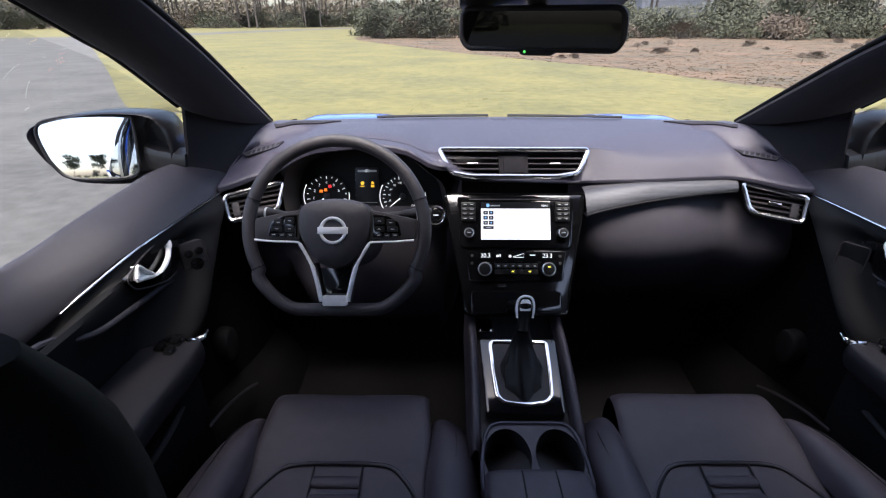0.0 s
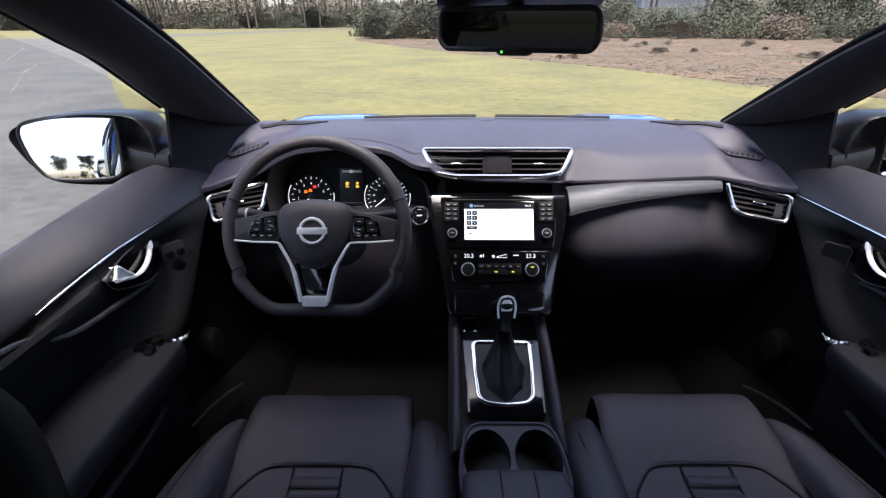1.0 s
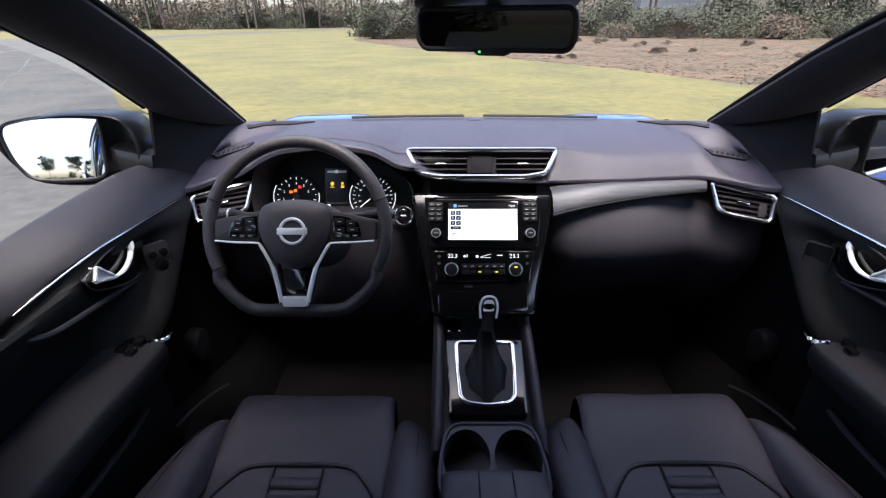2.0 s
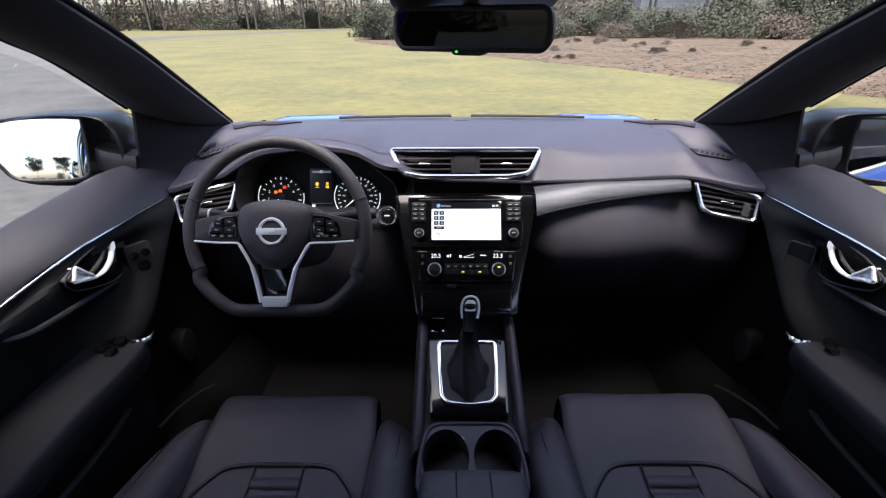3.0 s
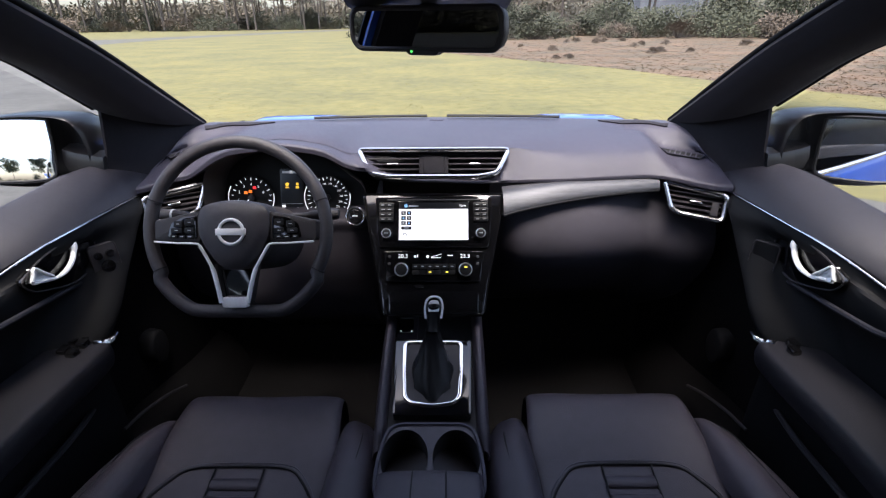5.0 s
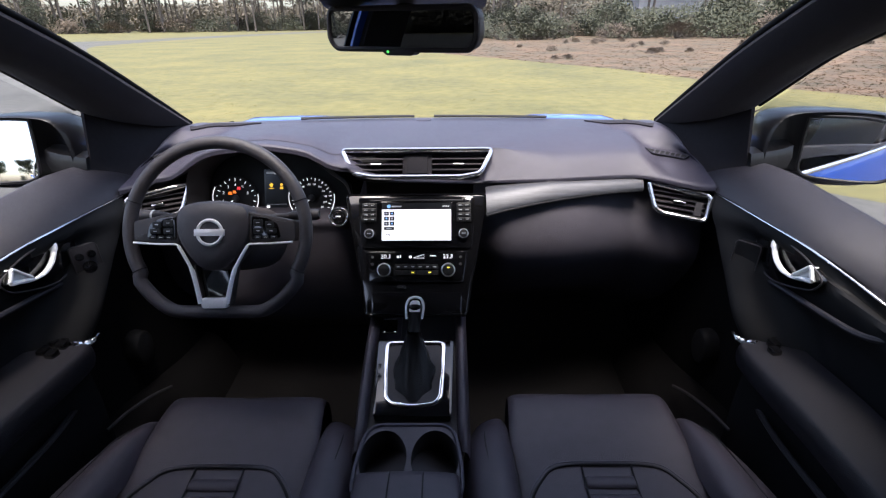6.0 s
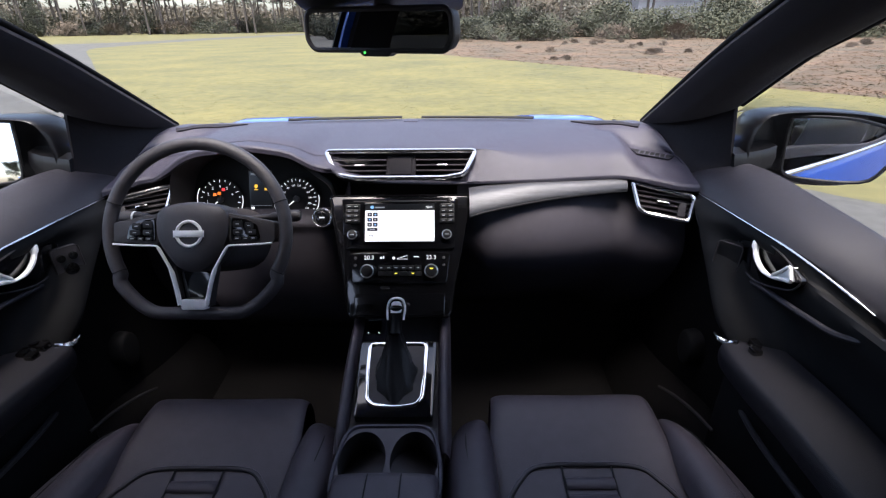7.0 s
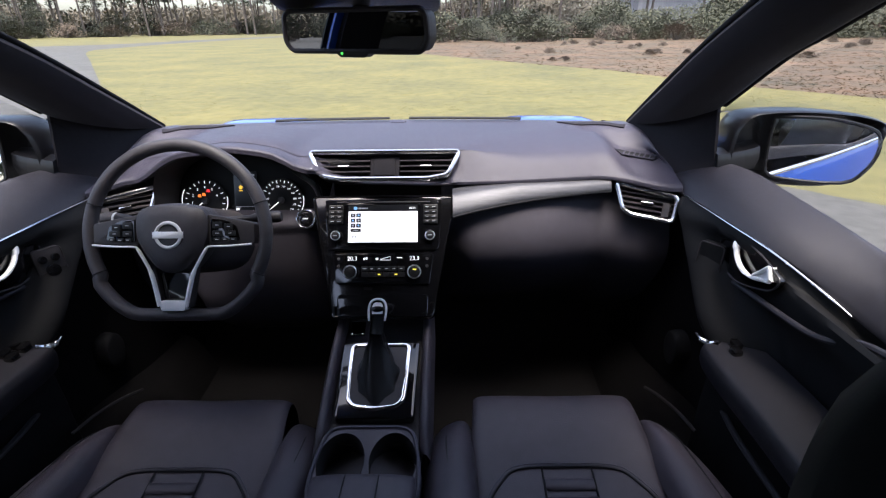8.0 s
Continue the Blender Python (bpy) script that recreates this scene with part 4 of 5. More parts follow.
for gx, rr, marks, kind in ((-0.105, 0.053, 9, 0), (0.082, 0.053, 12, 1)):
    d = part("gauge", slab(disc(gx, GY, rr, 40), MI, 0.006, 0.001, -0.008), DARK, cluster, "round lit gauge with white scale")
    for a0, a1 in ((150, 236), (-50, 10)):
        part("gauge_ring", tube(on(MI, ring(gx, GY, rr + 0.003, a0, a1, 18), -0.004), 0.0012, sides=6), LIT, d)
    for i in range(marks * 2 - 1):
        a = radians(222 - 264 * i / (marks * 2 - 2))
        l0, l1 = (0.042, 0.049) if i % 2 == 0 else (0.0455, 0.049)
        q = [(gx + r * math.cos(a) + w * math.sin(a), GY + r * math.sin(a) - w * math.cos(a)) for r, w in ((l0, 0.0009), (l1, 0.0009), (l1, -0.0009), (l0, -0.0009))]
        part("scale_mark", slab(q, MI, 0.0006, 0, -0.0065), LIT, d)
    if kind == 0:
        for i in range(9):
            a = radians(222 - 264 * i / 8)
            if i in (1, 2, 3, 4, 5, 6):
                lettering("figure", str(i), 0.0095, MI, gx + 0.0325 * math.cos(a), GY + 0.0325 * math.sin(a), LIT, d, -0.006)
    else:
        for i in range(12):
            a = radians(222 - 264 * i / 11)
            if i:
                lettering("figure", str(20 * i), 0.006, MI, gx + 0.0335 * math.cos(a), GY + 0.0335 * math.sin(a), LIT, d, -0.006)
    a = radians(219)
    part("needle", tube(on(MI, [(gx - 0.004 * math.cos(a), GY - 0.004 * math.sin(a)), (gx + 0.040 * math.cos(a), GY + 0.040 * math.sin(a))], -0.003), [0.0018, 0.0009], sides=6), LIT, d)
    part("needle_cap", slab(disc(gx, GY, 0.008, 18), MI, 0.006, 0.002, -0.001), PLASTIC, d)
    for (x, y, m_) in (((-0.014, 0.010, ORANGE), (-0.003, 0.013, ORANGE), (0.008, 0.022, RED)) if kind == 0 else ((-0.016, -0.046, RED), (0.0, -0.046, RED), (0.016, -0.044, LIT))):
        part("warning_lamp", slab(rounded([(gx + x - 0.0045, y - 0.019), (gx + x + 0.0045, y - 0.019), (gx + x + 0.0035, y - 0.012), (gx + x - 0.0035, y - 0.012)], 0.001), MI, 0.0006, 0, -0.0064), m_, d)
trip = part("trip_display", slab(rect(-0.034, -0.062, 0.022, 0.052, 0.003), MI, 0.004, 0.001, -0.009), SCREEN_DARK, cluster)
for n_, r_, m_ in (("status_bar", (-0.028, 0.041, 0.018, 0.046), LIT_DIM), ("status_mark", (-0.009, 0.0405, -0.003, 0.047), LIT), ("lamp_base", (-0.022, 0.005, -0.012, 0.007), AMBER), ("lamp_base", (0.004, 0.004, 0.012, 0.010), AMBER),
                   ("odometer_bar", (-0.002, -0.046, 0.016, -0.042), LIT), ("odometer_bar", (-0.002, -0.053, 0.016, -0.0495), LIT), ("gear_mark", (-0.031, -0.045, -0.023, -0.036), LIT), ("rule", (-0.032, -0.0335, 0.02, -0.0325), LIT_DIM)):
    part(n_, slab(rect(*r_), MI, 0.0006, 0, -0.008), m_, trip)
part("lamp_arrow", slab([(-0.019, 0.009), (-0.015, 0.009), (-0.012, 0.016), (-0.017, 0.019), (-0.022, 0.015)], MI, 0.0006, 0, -0.008), AMBER, trip)
part("lamp_figure", slab(disc(0.008, 0.015, 0.0035, 10), MI, 0.0006, 0, -0.008), AMBER, trip)

# start button beside the column
MB = plane(-0.18, 1.057, 0.912, (0, 0.45, 0.89))
st = thing("start_button", (CX - 0.18, 1.06, 0.915), "round black start button with a chrome ring", "button")
part("housing", slab(disc(0, 0, 0.024, 28), MB, 0.05, 0.004, -0.004), PLASTIC, st)
part("ring", tube(on(MB, ring(0, 0, 0.0205), 0.0), 0.0024, closed=True, sides=8), CHROME, st)
part("cap", slab(disc(0, 0, 0.0155, 24), MB, 0.02, 0.003, 0.004), GLOSS, st)
part("cap_mark", slab(rect(-0.006, -0.001, 0.006, 0.002), MB, 0.0004, 0, 0.0045), LIT_DIM, st)


# ---------------------------------------------------------------- steering wheel
MW = plane(-0.362, 0.829, 0.97, (0, 0.396, 0.918))
wheel = thing("steering_wheel", (CX - 0.362, 0.85, 0.97), "black leather flat-bottomed steering wheel with satin chrome spoke trim", "steering wheel")
R = 0.1662
outline = ring(0.0, 0.003, R, -28, 208, 40)
low = [(-0.145, -0.085), (-0.118, -0.115), (-0.092, -0.133), (-0.072, -0.139), (-0.03, -0.1395), (0.03, -0.1395), (0.072, -0.139), (0.092, -0.133), (0.118, -0.115), (0.145, -0.085)]
low = [(x * 1.025, y * 1.07) for x, y in low]
rim_path = on(MW, outline + low, -0.027)
rim = part("rim", tube(catmull(rim_path, 2, True), 0.0124, closed=True, sides=14, up=MW.col[2][:3]), WHEEL_LEATHER, wheel)
for a in (20, 160, 206, -26):
    c = Vector((R * math.cos(radians(a)), 0.002 + R * math.sin(radians(a)), -0.027))
    t = Vector((-math.sin(radians(a)), math.cos(radians(a)), 0))
    q = [MW @ (c + 0.0133 * (math.cos(k * math.pi / 8) * Vector((math.cos(radians(a)), math.sin(radians(a)), 0)) + math.sin(k * math.pi / 8) * Vector((0, 0, 1)))) for k in range(16)]
    part("rim_seam", tube(q, 0.0011, closed=True, sides=5, up=(MW.to_3x3() @ t)), SEAM, rim)
pad_o = [(-0.064, 0.02), (-0.052, 0.047), (0.0, 0.056), (0.052, 0.047), (0.064, 0.02), (0.058, -0.016), (0.033, -0.052), (0.016, -0.064), (0.0, -0.067), (-0.016, -0.064), (-0.033, -0.052), (-0.058, -0.016)]
po = catmull([(x, y, 0) for x, y in pad_o], 4, True)
rings_ = [(1.0, -0.055), (1.0, -0.018), (0.97, -0.006), (0.85, 0.001), (0.55, 0.004), (0.2, 0.005)]
bm = bmesh.new()
gr = [[bm.verts.new(MW @ Vector((p.x * k * 1.06, p.y * k * 1.06, z))) for p in po] for k, z in rings_]
for a, b in zip(gr, gr[1:]):
    for i in range(len(po)):
        bm.faces.new((a[i], a[(i + 1) % len(po)], b[(i + 1) % len(po)], b[i]))
bm.faces.new(gr[-1])
hub = part("airbag_pad", bm, WHEEL_LEATHER, wheel)
part("badge_ring", tube(on(MW, ring(0, 0, 0.0225), 0.0058), 0.0030, closed=True, sides=8, up=MW.col[2][:3]), SATIN, hub, "chrome ring badge")
part("badge_bar", slab(rect(-0.0275, -0.0062, 0.0275, 0.0062, 0.001), MW, 0.004, 0.001, 0.009), SATIN, hub)
for s in (-1, 1):
    sp = part("spoke", slab(rounded([(s * x, y) for x, y in ((0.056, 0.040), (0.090, 0.034), (0.150, 0.022), (0.150, -0.016), (0.066, -0.020))], 0.006), MW, 0.03, 0.004, -0.012), PLASTIC, wheel)
    pan = part("switch_panel", slab(rounded([(s * x, y) for x, y in ((0.070, 0.030), (0.098, 0.027), (0.118, 0.016), (0.124, -0.010), (0.070, -0.013))], 0.005), MW, 0.006, 0.0015, -0.009), GLOSS, sp)
    for x, y, w, h in ((0.083, 0.018, 0.009, 0.006), (0.104, 0.015, 0.008, 0.006), (0.083, 0.003, 0.009, 0.005), (0.107, 0.003, 0.010, 0.005), (0.082, -0.0085, 0.006, 0.003), (0.097, -0.0085, 0.006, 0.003), (0.112, -0.008, 0.006, 0.003)):
        sw = part("switch", slab(rect(s * x - w, y - h, s * x + w, y + h, 0.002), MW, 0.006, 0.001, -0.0072), SWITCH, pan)
        part("switch_mark", slab(rect(s * x - 0.003, y - 0.0006, s * x + 0.003, y + 0.0006), MW, 0.0004, 0, -0.0068), LIT_DIM, sw)
    arm = [(s * 0.147, -0.0175), (s * 0.105, -0.0205), (s * 0.070, -0.0215), (s * 0.063, -0.026), (s * 0.050, -0.048), (s * 0.039, -0.070), (s * 0.031, -0.10), (s * 0.0245, -0.131)]
    part("spoke_trim", tube(catmull(on(MW, arm, -0.006), 3), [0.0020] * 9 + [0.0032] * 6 + [0.0044] * 7, sides=8, up=MW.col[2][:3]), SATIN, wheel, "satin chrome spoke trim")
    part("lower_spoke", slab(rounded([(s * 0.040, -0.06), (s * 0.034, -0.06), (s * 0.020, -0.135), (s * 0.028, -0.135)], 0.002), MW, 0.02, 0.002, -0.012), PLASTIC, wheel)
part("spoke_foot", slab(rounded([(-0.0255, -0.121), (0.0255, -0.121), (0.0225, -0.140), (-0.0225, -0.140)], 0.004), MW, 0.016, 0.003, -0.005), SATIN, wheel, "satin chrome foot of the lower spoke")
part("lower_insert", slab([(-0.030, -0.07), (0.030, -0.07), (0.021, -0.125), (-0.021, -0.125)], MW, 0.012, 0.002, -0.018), GLOSS, wheel)
column = part("column_shroud", loft([[MW @ Vector((0.045 * math.cos(a * math.pi / 4) * k, 0.05 * math.sin(a * math.pi / 4) * k - 0.01, z)) for a in range(8)] for k, z in ((0.8, -0.035), (1.2, -0.06), (1.35, -0.12), (1.4, -0.24))], 3, 3, closed=True, caps=True), PLASTIC, wheel)
for s in (-1, 1):
    a0, a1 = MW @ Vector((s * 0.055, 0.030, -0.075)), MW @ Vector((0.178 if s > 0 else -0.180, 0.036, -0.080))
    stk = part("column_stalk", tube(catmull([a0, a0.lerp(a1, 0.5), a0.lerp(a1, 0.7), a1], 4), [0.006] * 5 + [0.009] * 3 + [0.0115] * 4 + [0.009], sides=10), PLASTIC, wheel)
    part("stalk_mark", tube([a0.lerp(a1, 0.75), a0.lerp(a1, 0.78)], 0.0122, sides=10), LIT_DIM, stk)

# ---------------------------------------------------------------- centre console
MC = plane(0, 0.82, 0.66, (0, 0.949, 0.316))
con = thing("centre_console", (CX, 0.6, 0.32), "black centre console with gear gate and cup holders", "console")
part("body", loft([[C(-0.098, y, 0.32), C(-0.096, y, z - 0.04), C(-0.09, y, z - 0.012), C(0, y, z - 0.016), C(0.09, y, z - 0.012), C(0.096, y, z - 0.04), C(0.098, y, 0.32)] for y, z in ((1.05, 0.71), (0.96, 0.672), (0.885, 0.670), (0.75, 0.626), (0.69, 0.612))], 3, 3), PLASTIC, con)
part("gate_plate", slab(rounded([(-0.082, 0.078), (0.082, 0.078), (0.076, -0.10), (-0.076, -0.10)], 0.008), MC, 0.02, 0.004, 0.004), GLOSS, con)
gate = [(-0.061, 0.068), (0.061, 0.068), (0.0585, 0.0), (0.054, -0.062), (0.042, -0.076), (0.0, -0.082), (-0.042, -0.076), (-0.054, -0.062), (-0.0585, 0.0)]
gt = part("gate_frame", tube(on(MC, rounded(gate, 0.012), 0.007), 0.0046, closed=True, sides=8, flat=0.7, up=MC.col[2][:3]), BRIGHT, con, "bright chrome gear gate frame")
part("gate_well", slab(rounded([(x * 0.94, y * 0.94) for x, y in gate], 0.012), MC, 0.004, 0, 0.0052), PLASTIC, gt)
# boot and lever
MG = plane(0.003, 0.866, 0.775, (0, 0.45, 0.89))
boot_rows = []
for k, (w, h, cy, z) in enumerate(((0.042, 0.058, -0.010, 0.006), (0.037, 0.048, -0.002, 0.020), (0.025, 0.030, 0.020, 0.045), (0.017, 0.019, 0.036, 0.065), (0.013, 0.013, 0.042, 0.085))):
    boot_rows.append([MC @ Vector((w * (1 + 0.13 * math.sin(7 * a + 2 * k)) * math.cos(a), cy + h * (1 + 0.11 * math.cos(4 * a + k)) * math.sin(a), z)) for a in [i * math.pi / 9 for i in range(18)]])
lever = part("gear_boot", loft(boot_rows, 2, 4, closed=True), BOOT, con, "creased black leather gear boot")
p0 = MC @ Vector((0.001, 0.042, 0.080))
ptop = C(0.004, 0.862, 0.801)
part("lever_neck", tube(catmull([p0, p0.lerp(ptop, 0.35), p0.lerp(ptop, 0.7)], 4), [0.013, 0.0125, 0.012, 0.012, 0.012, 0.0125, 0.013, 0.014, 0.015], sides=14), BOOT, lever)
ax = (ptop - p0).normalized()
kn = part("knob", loft([[p0.lerp(ptop, f) + r * Vector((math.cos(a), 0, 0)) + 0.85 * r * math.sin(a) * ax.cross(Vector((1, 0, 0))) for a in [i * math.pi / 6 for i in range(12)]] for f, r in ((0.58, 0.0135), (0.70, 0.017), (0.84, 0.020), (0.95, 0.0185), (1.0, 0.013), (1.015, 0.005))], 2, 3, closed=True, caps=True), GLOSS, lever, "glossy black gear knob")
n_ = ax.cross(Vector((1, 0, 0)))
n_ = -n_ if n_.y > 0 else n_
kc = p0.lerp(ptop, 0.86)
part("knob_ring", tube(catmull([kc + Vector((x, 0, 0)) + y * ax + 0.013 * n_ for x, y in ((-0.0155, -0.024), (-0.0175, 0.0), (-0.012, 0.0155), (0, 0.0195), (0.012, 0.0155), (0.0175, 0.0), (0.0155, -0.024))], 4), 0.0024, sides=8), SATIN, kn)
part("knob_plate", loft([[kc + Vector((x * w, 0, 0)) + y * ax + (0.0155 - 14 * x * x) * n_ for x in (-0.011, -0.006, 0, 0.006, 0.011)] for y, w in ((0.013, 0.5), (0.009, 0.85), (0.0, 1.0), (-0.010, 0.95))], 2, 3, 0.002), SATIN, kn, "satin silver knob plate")
for s in (-1, 1):
    part("side_pad", loft([[C(s * (x + 0.0), y, z + dz) for x, dz in ((0.113, -0.10), (0.111, -0.03), (0.103, 0.0), (0.091, -0.004), (0.086, -0.03))] for y, z in ((1.0, 0.722), (0.955, 0.706), (0.88, 0.692), (0.78, 0.660), (0.70, 0.625), (0.665, 0.60))], 4, 3, 0.006), LEATHER, con, "padded leather console flank")
sw = plane(-0.064, 0.966, 0.672, (0, 0.9, 0.43))
tray = part("tray_panel", slab(rect(-0.028, -0.045, 0.026, 0.035, 0.006), sw, 0.008, 0.002, 0.0), LEATHER, con)
ub = part("brake_switch", slab(rect(-0.016, -0.018, 0.016, 0.018, 0.003), sw, 0.01, 0.003, 0.006), GLOSS, tray)
part("switch_ring", tube(on(sw, rect(-0.016, -0.018, 0.016, 0.018, 0.003), 0.005), 0.0012, closed=True, sides=6), CHROME, ub)
for x in (-0.012, 0.012):
    part("switch_lamp", slab(disc(x, -0.016, 0.0014, 8), sw, 0.0005, 0, 0.0075), LIT, ub)
# cup holder deck with two wells cut through it
MD = plane(0, 0.625, 0.622, (0, 0.985, 0.17))
deck_o = rounded([(-0.078, 0.074), (0.078, 0.074), (0.0925, 0.0), (0.0925, -0.07), (-0.0925, -0.07), (-0.0925, 0.0)], 0.03, 6)
bm = bmesh.new()
wells = [[(sx * 0.0455 + 0.0415 * math.cos(a), 0.006 + 0.056 * math.sin(a)) for a in [i * math.pi / 14 for i in range(28)]] for sx in (-1, 1)]
loops = [[bm.verts.new(MD @ Vector((p[0], p[1], 0))) for p in o] for o in [deck_o] + wells]
edges = [bm.edges.new((l[i - 1], l[i])) for l in loops for i in range(len(l))]
bmesh.ops.triangle_fill(bm, use_beauty=True, use_dissolve=False, edges=edges)
bm.normal_update()
for f in list(bm.faces):
    c = MD.inverted() @ f.calc_center_median()
    if any(((c.x - sx * 0.0455) / 0.0415) ** 2 + ((c.y - 0.006) / 0.056) ** 2 < 0.9 for sx in (-1, 1)):
        bm.faces.remove(f)
lo = [bm.verts.new(MD @ Vector((p[0] * 1.02, p[1], -0.05))) for p in deck_o]
for i in range(len(lo)):
    bm.faces.new((loops[0][i - 1], loops[0][i], lo[i], lo[i - 1]))
cup = part("cup_holder_deck", bm, LEATHER, con, "grey cup-holder surround with two wells")
part("deck_rim", tube(on(MD, deck_o, 0.0), 0.004, closed=True, sides=6), SOFT, cup)
for w in wells:
    bm = bmesh.new()
    a, b = ([bm.verts.new(MD @ Vector((p[0], p[1], z))) for p in w] for z in (0.001, -0.075))
    for i in range(len(w)):
        bm.faces.new((a[i - 1], a[i], b[i], b[i - 1]))
    bm.faces.new(b)
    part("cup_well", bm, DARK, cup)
rest = thing("armrest", (CX, 0.4, 0.5), "grey leather centre armrest lid behind the cup holders", "armrest")
part("lid", loft([[C(-0.09, y, z - 0.05), C(-0.088, y, z - 0.012), C(-0.07, y, z), C(0, y, z + 0.003), C(0.07, y, z), C(0.088, y, z - 0.012), C(0.09, y, z - 0.05)] for y, z in ((0.604, 0.590), (0.598, 0.624), (0.580, 0.638), (0.50, 0.642), (0.35, 0.64), (0.28, 0.63), (0.27, 0.58))], 3, 3), LEATHER, rest)
for x in (-0.028, 0.028):
    part("seam_line", tube(catmull([C(x, 0.604, 0.618), C(x, 0.582, 0.6405), C(x, 0.50, 0.6455), C(x, 0.35, 0.643)], 4), 0.0013, sides=5), SEAM, rest)
part("box", loft([[C(-0.085, y, 0.32), C(-0.085, y, z), C(0.085, y, z), C(0.085, y, 0.32)] for y, z in ((0.70, 0.56), (0.5, 0.585), (0.25, 0.585))], 2, 2), PLASTIC, rest)


# ---------------------------------------------------------------- front seats
def front_seat(c, label, drop=0.0):
    seat = thing("front_seat", (CX + c, 0.45, 0.3), label, "car seat", "front seats")

    def P(u, y, z):
        return C(c + u, y, z - drop)

    # cushion between the side bolsters, rolling down at its front edge
    rows = []
    for u, d in ((-0.172, -0.012), (-0.155, -0.002), (-0.10, 0.0), (0, -0.002), (0.10, 0.0), (0.155, -0.002), (0.172, -0.012)):
        rows.append([P(u * 0.97, 0.80, 0.40), P(u * 0.95, 0.838, 0.50), P(u * 0.95, 0.842, 0.555 + d), P(u * 0.95, 0.824, 0.598 + d), P(u * 0.965, 0.775, 0.603 + d), P(u, 0.70, 0.586 + d), P(u, 0.64, 0.571 + d), P(u, 0.52, 0.558 + d), P(u, 0.38, 0.552 + d), P(u, 0.26, 0.56 + d)])
    cushion = part("cushion", loft(rows, 4, 4), LEATHER, seat, "dark grey leather seat cushion")
    arch = [(-0.150, 0.575), (-0.120, 0.632), (-0.085, 0.656), (0, 0.660), (0.085, 0.656), (0.120, 0.632), (0.150, 0.575), (0.155, 0.45)]

    def top(y):
        tab = [(0.26, 0.56), (0.38, 0.552), (0.52, 0.558), (0.64, 0.571), (0.70, 0.586), (0.775, 0.598), (0.822, 0.59)]
        for (a, za), (b, zb) in zip(tab, tab[1:]):
            if y <= b:
                return za + (zb - za) * (y - a) / (b - a)
        return 0.59

    part("insert_seam", tube(catmull([P(u, y, top(y) + 0.0005) for u, y in [(-0.155, 0.45)] + arch], 5), 0.0024, sides=6), SEAM, cushion)
    part("insert_stitch", tube(catmull([P(u * 1.03, y + 0.007, top(y) + 0.001) for u, y in [(-0.155, 0.45)] + arch], 5), 0.0008, sides=5), STITCH, cushion)
    for u in (-0.045, 0.045):
        part("panel_seam", tube([P(u, y, top(y) + 0.0008) for y in (0.658, 0.62, 0.55, 0.50, 0.42, 0.34)], 0.0019, sides=6), SEAM, cushion)
    for k in range(7):
        y = 0.628 - 0.034 * k
        part("quilt_band", loft([[P(u, y + dy, top(y) + dz - 0.001) for u in (-0.043, 0, 0.043)] for dy, dz in ((0.012, 0.0), (0.007, 0.005), (-0.007, 0.005), (-0.012, 0.0))], 3, 2), LEATHER, cushion)
    for s in (-1, 1):
        rows = []
        for y, z, w in ((0.765, 0.44, 0.05), (0.792, 0.535, 0.06), (0.772, 0.578, 0.066), (0.71, 0.600, 0.084), (0.62, 0.612, 0.105), (0.50, 0.622, 0.118), (0.36, 0.63, 0.12), (0.26, 0.64, 0.11)):
            i0 = 0.166
            w = 0.86 * w if s * c > 0 else min(w, 0.085)
            rows.append([P(s * (i0 - 0.004), y, z - 0.045), P(s * (i0 + 0.006), y, z - 0.014), P(s * (i0 + 0.3 * w), y, z), P(s * (i0 + 0.62 * w), y, z - 0.004), P(s * (i0 + w), y, z - 0.03), P(s * (i0 + w + 0.012), y - 0.01, z - 0.11), P(s * (i0 + w), y - 0.02, z - 0.22)])
        bol = part("side_bolster", loft(rows, 4, 4), LEATHER, seat, "raised leather side bolster")
        part("bolster_stitch", tube(catmull([P(s * (0.166 + 0.66 * w), y, z + 0.0002) for y, z, w in ((0.778, 0.567, 0.064), (0.71, 0.595, 0.08), (0.62, 0.607, 0.088 if s * c > 0 else 0.075), (0.50, 0.617, 0.096 if s * c > 0 else 0.075), (0.36, 0.625, 0.10 if s * c > 0 else 0.075))], 5), 0.0016, sides=5), SEAM, bol)
    # upright back with head restraint
    part("backrest", loft([[P(-0.25, y - 0.02, z), P(-0.22, y + 0.05, z), P(-0.12, y + 0.01, z), P(0, y, z), P(0.12, y + 0.01, z), P(0.22, y + 0.05, z), P(0.25, y - 0.02, z), P(0.2, y - 0.10, z - 0.02), P(0, y - 0.12, z - 0.03), P(-0.2, y - 0.10, z - 0.02)] for y, z in ((0.24, 0.56), (0.17, 0.68), (0.10, 0.80), (0.05, 0.92), (0.01, 1.0))], 2, 3, closed=True, caps=True), LEATHER, seat)
    part("head_restraint", loft([[P(0.105 * math.cos(a) * k, y + 0.05 * math.sin(a) * k, z) for a in [i * math.pi / 5 for i in range(10)]] for y, z, k in ((0.046, 1.034, 0.8), (0.081, 1.094, 1.0), (0.111, 1.144, 0.95), (0.134, 1.184, 0.74), (0.144, 1.216, 0.4))], 2, 3, closed=True, caps=True), RESTRAINT, seat, "black head restraint")
    part("base", loft([[P(-0.2, y, 0.31 + drop), P(-0.2, y, z), P(0.2, y, z), P(0.2, y, 0.31 + drop)] for y, z in ((0.74, 0.42), (0.5, 0.44), (0.22, 0.46))], 2, 2), PLASTIC, seat)
    return seat


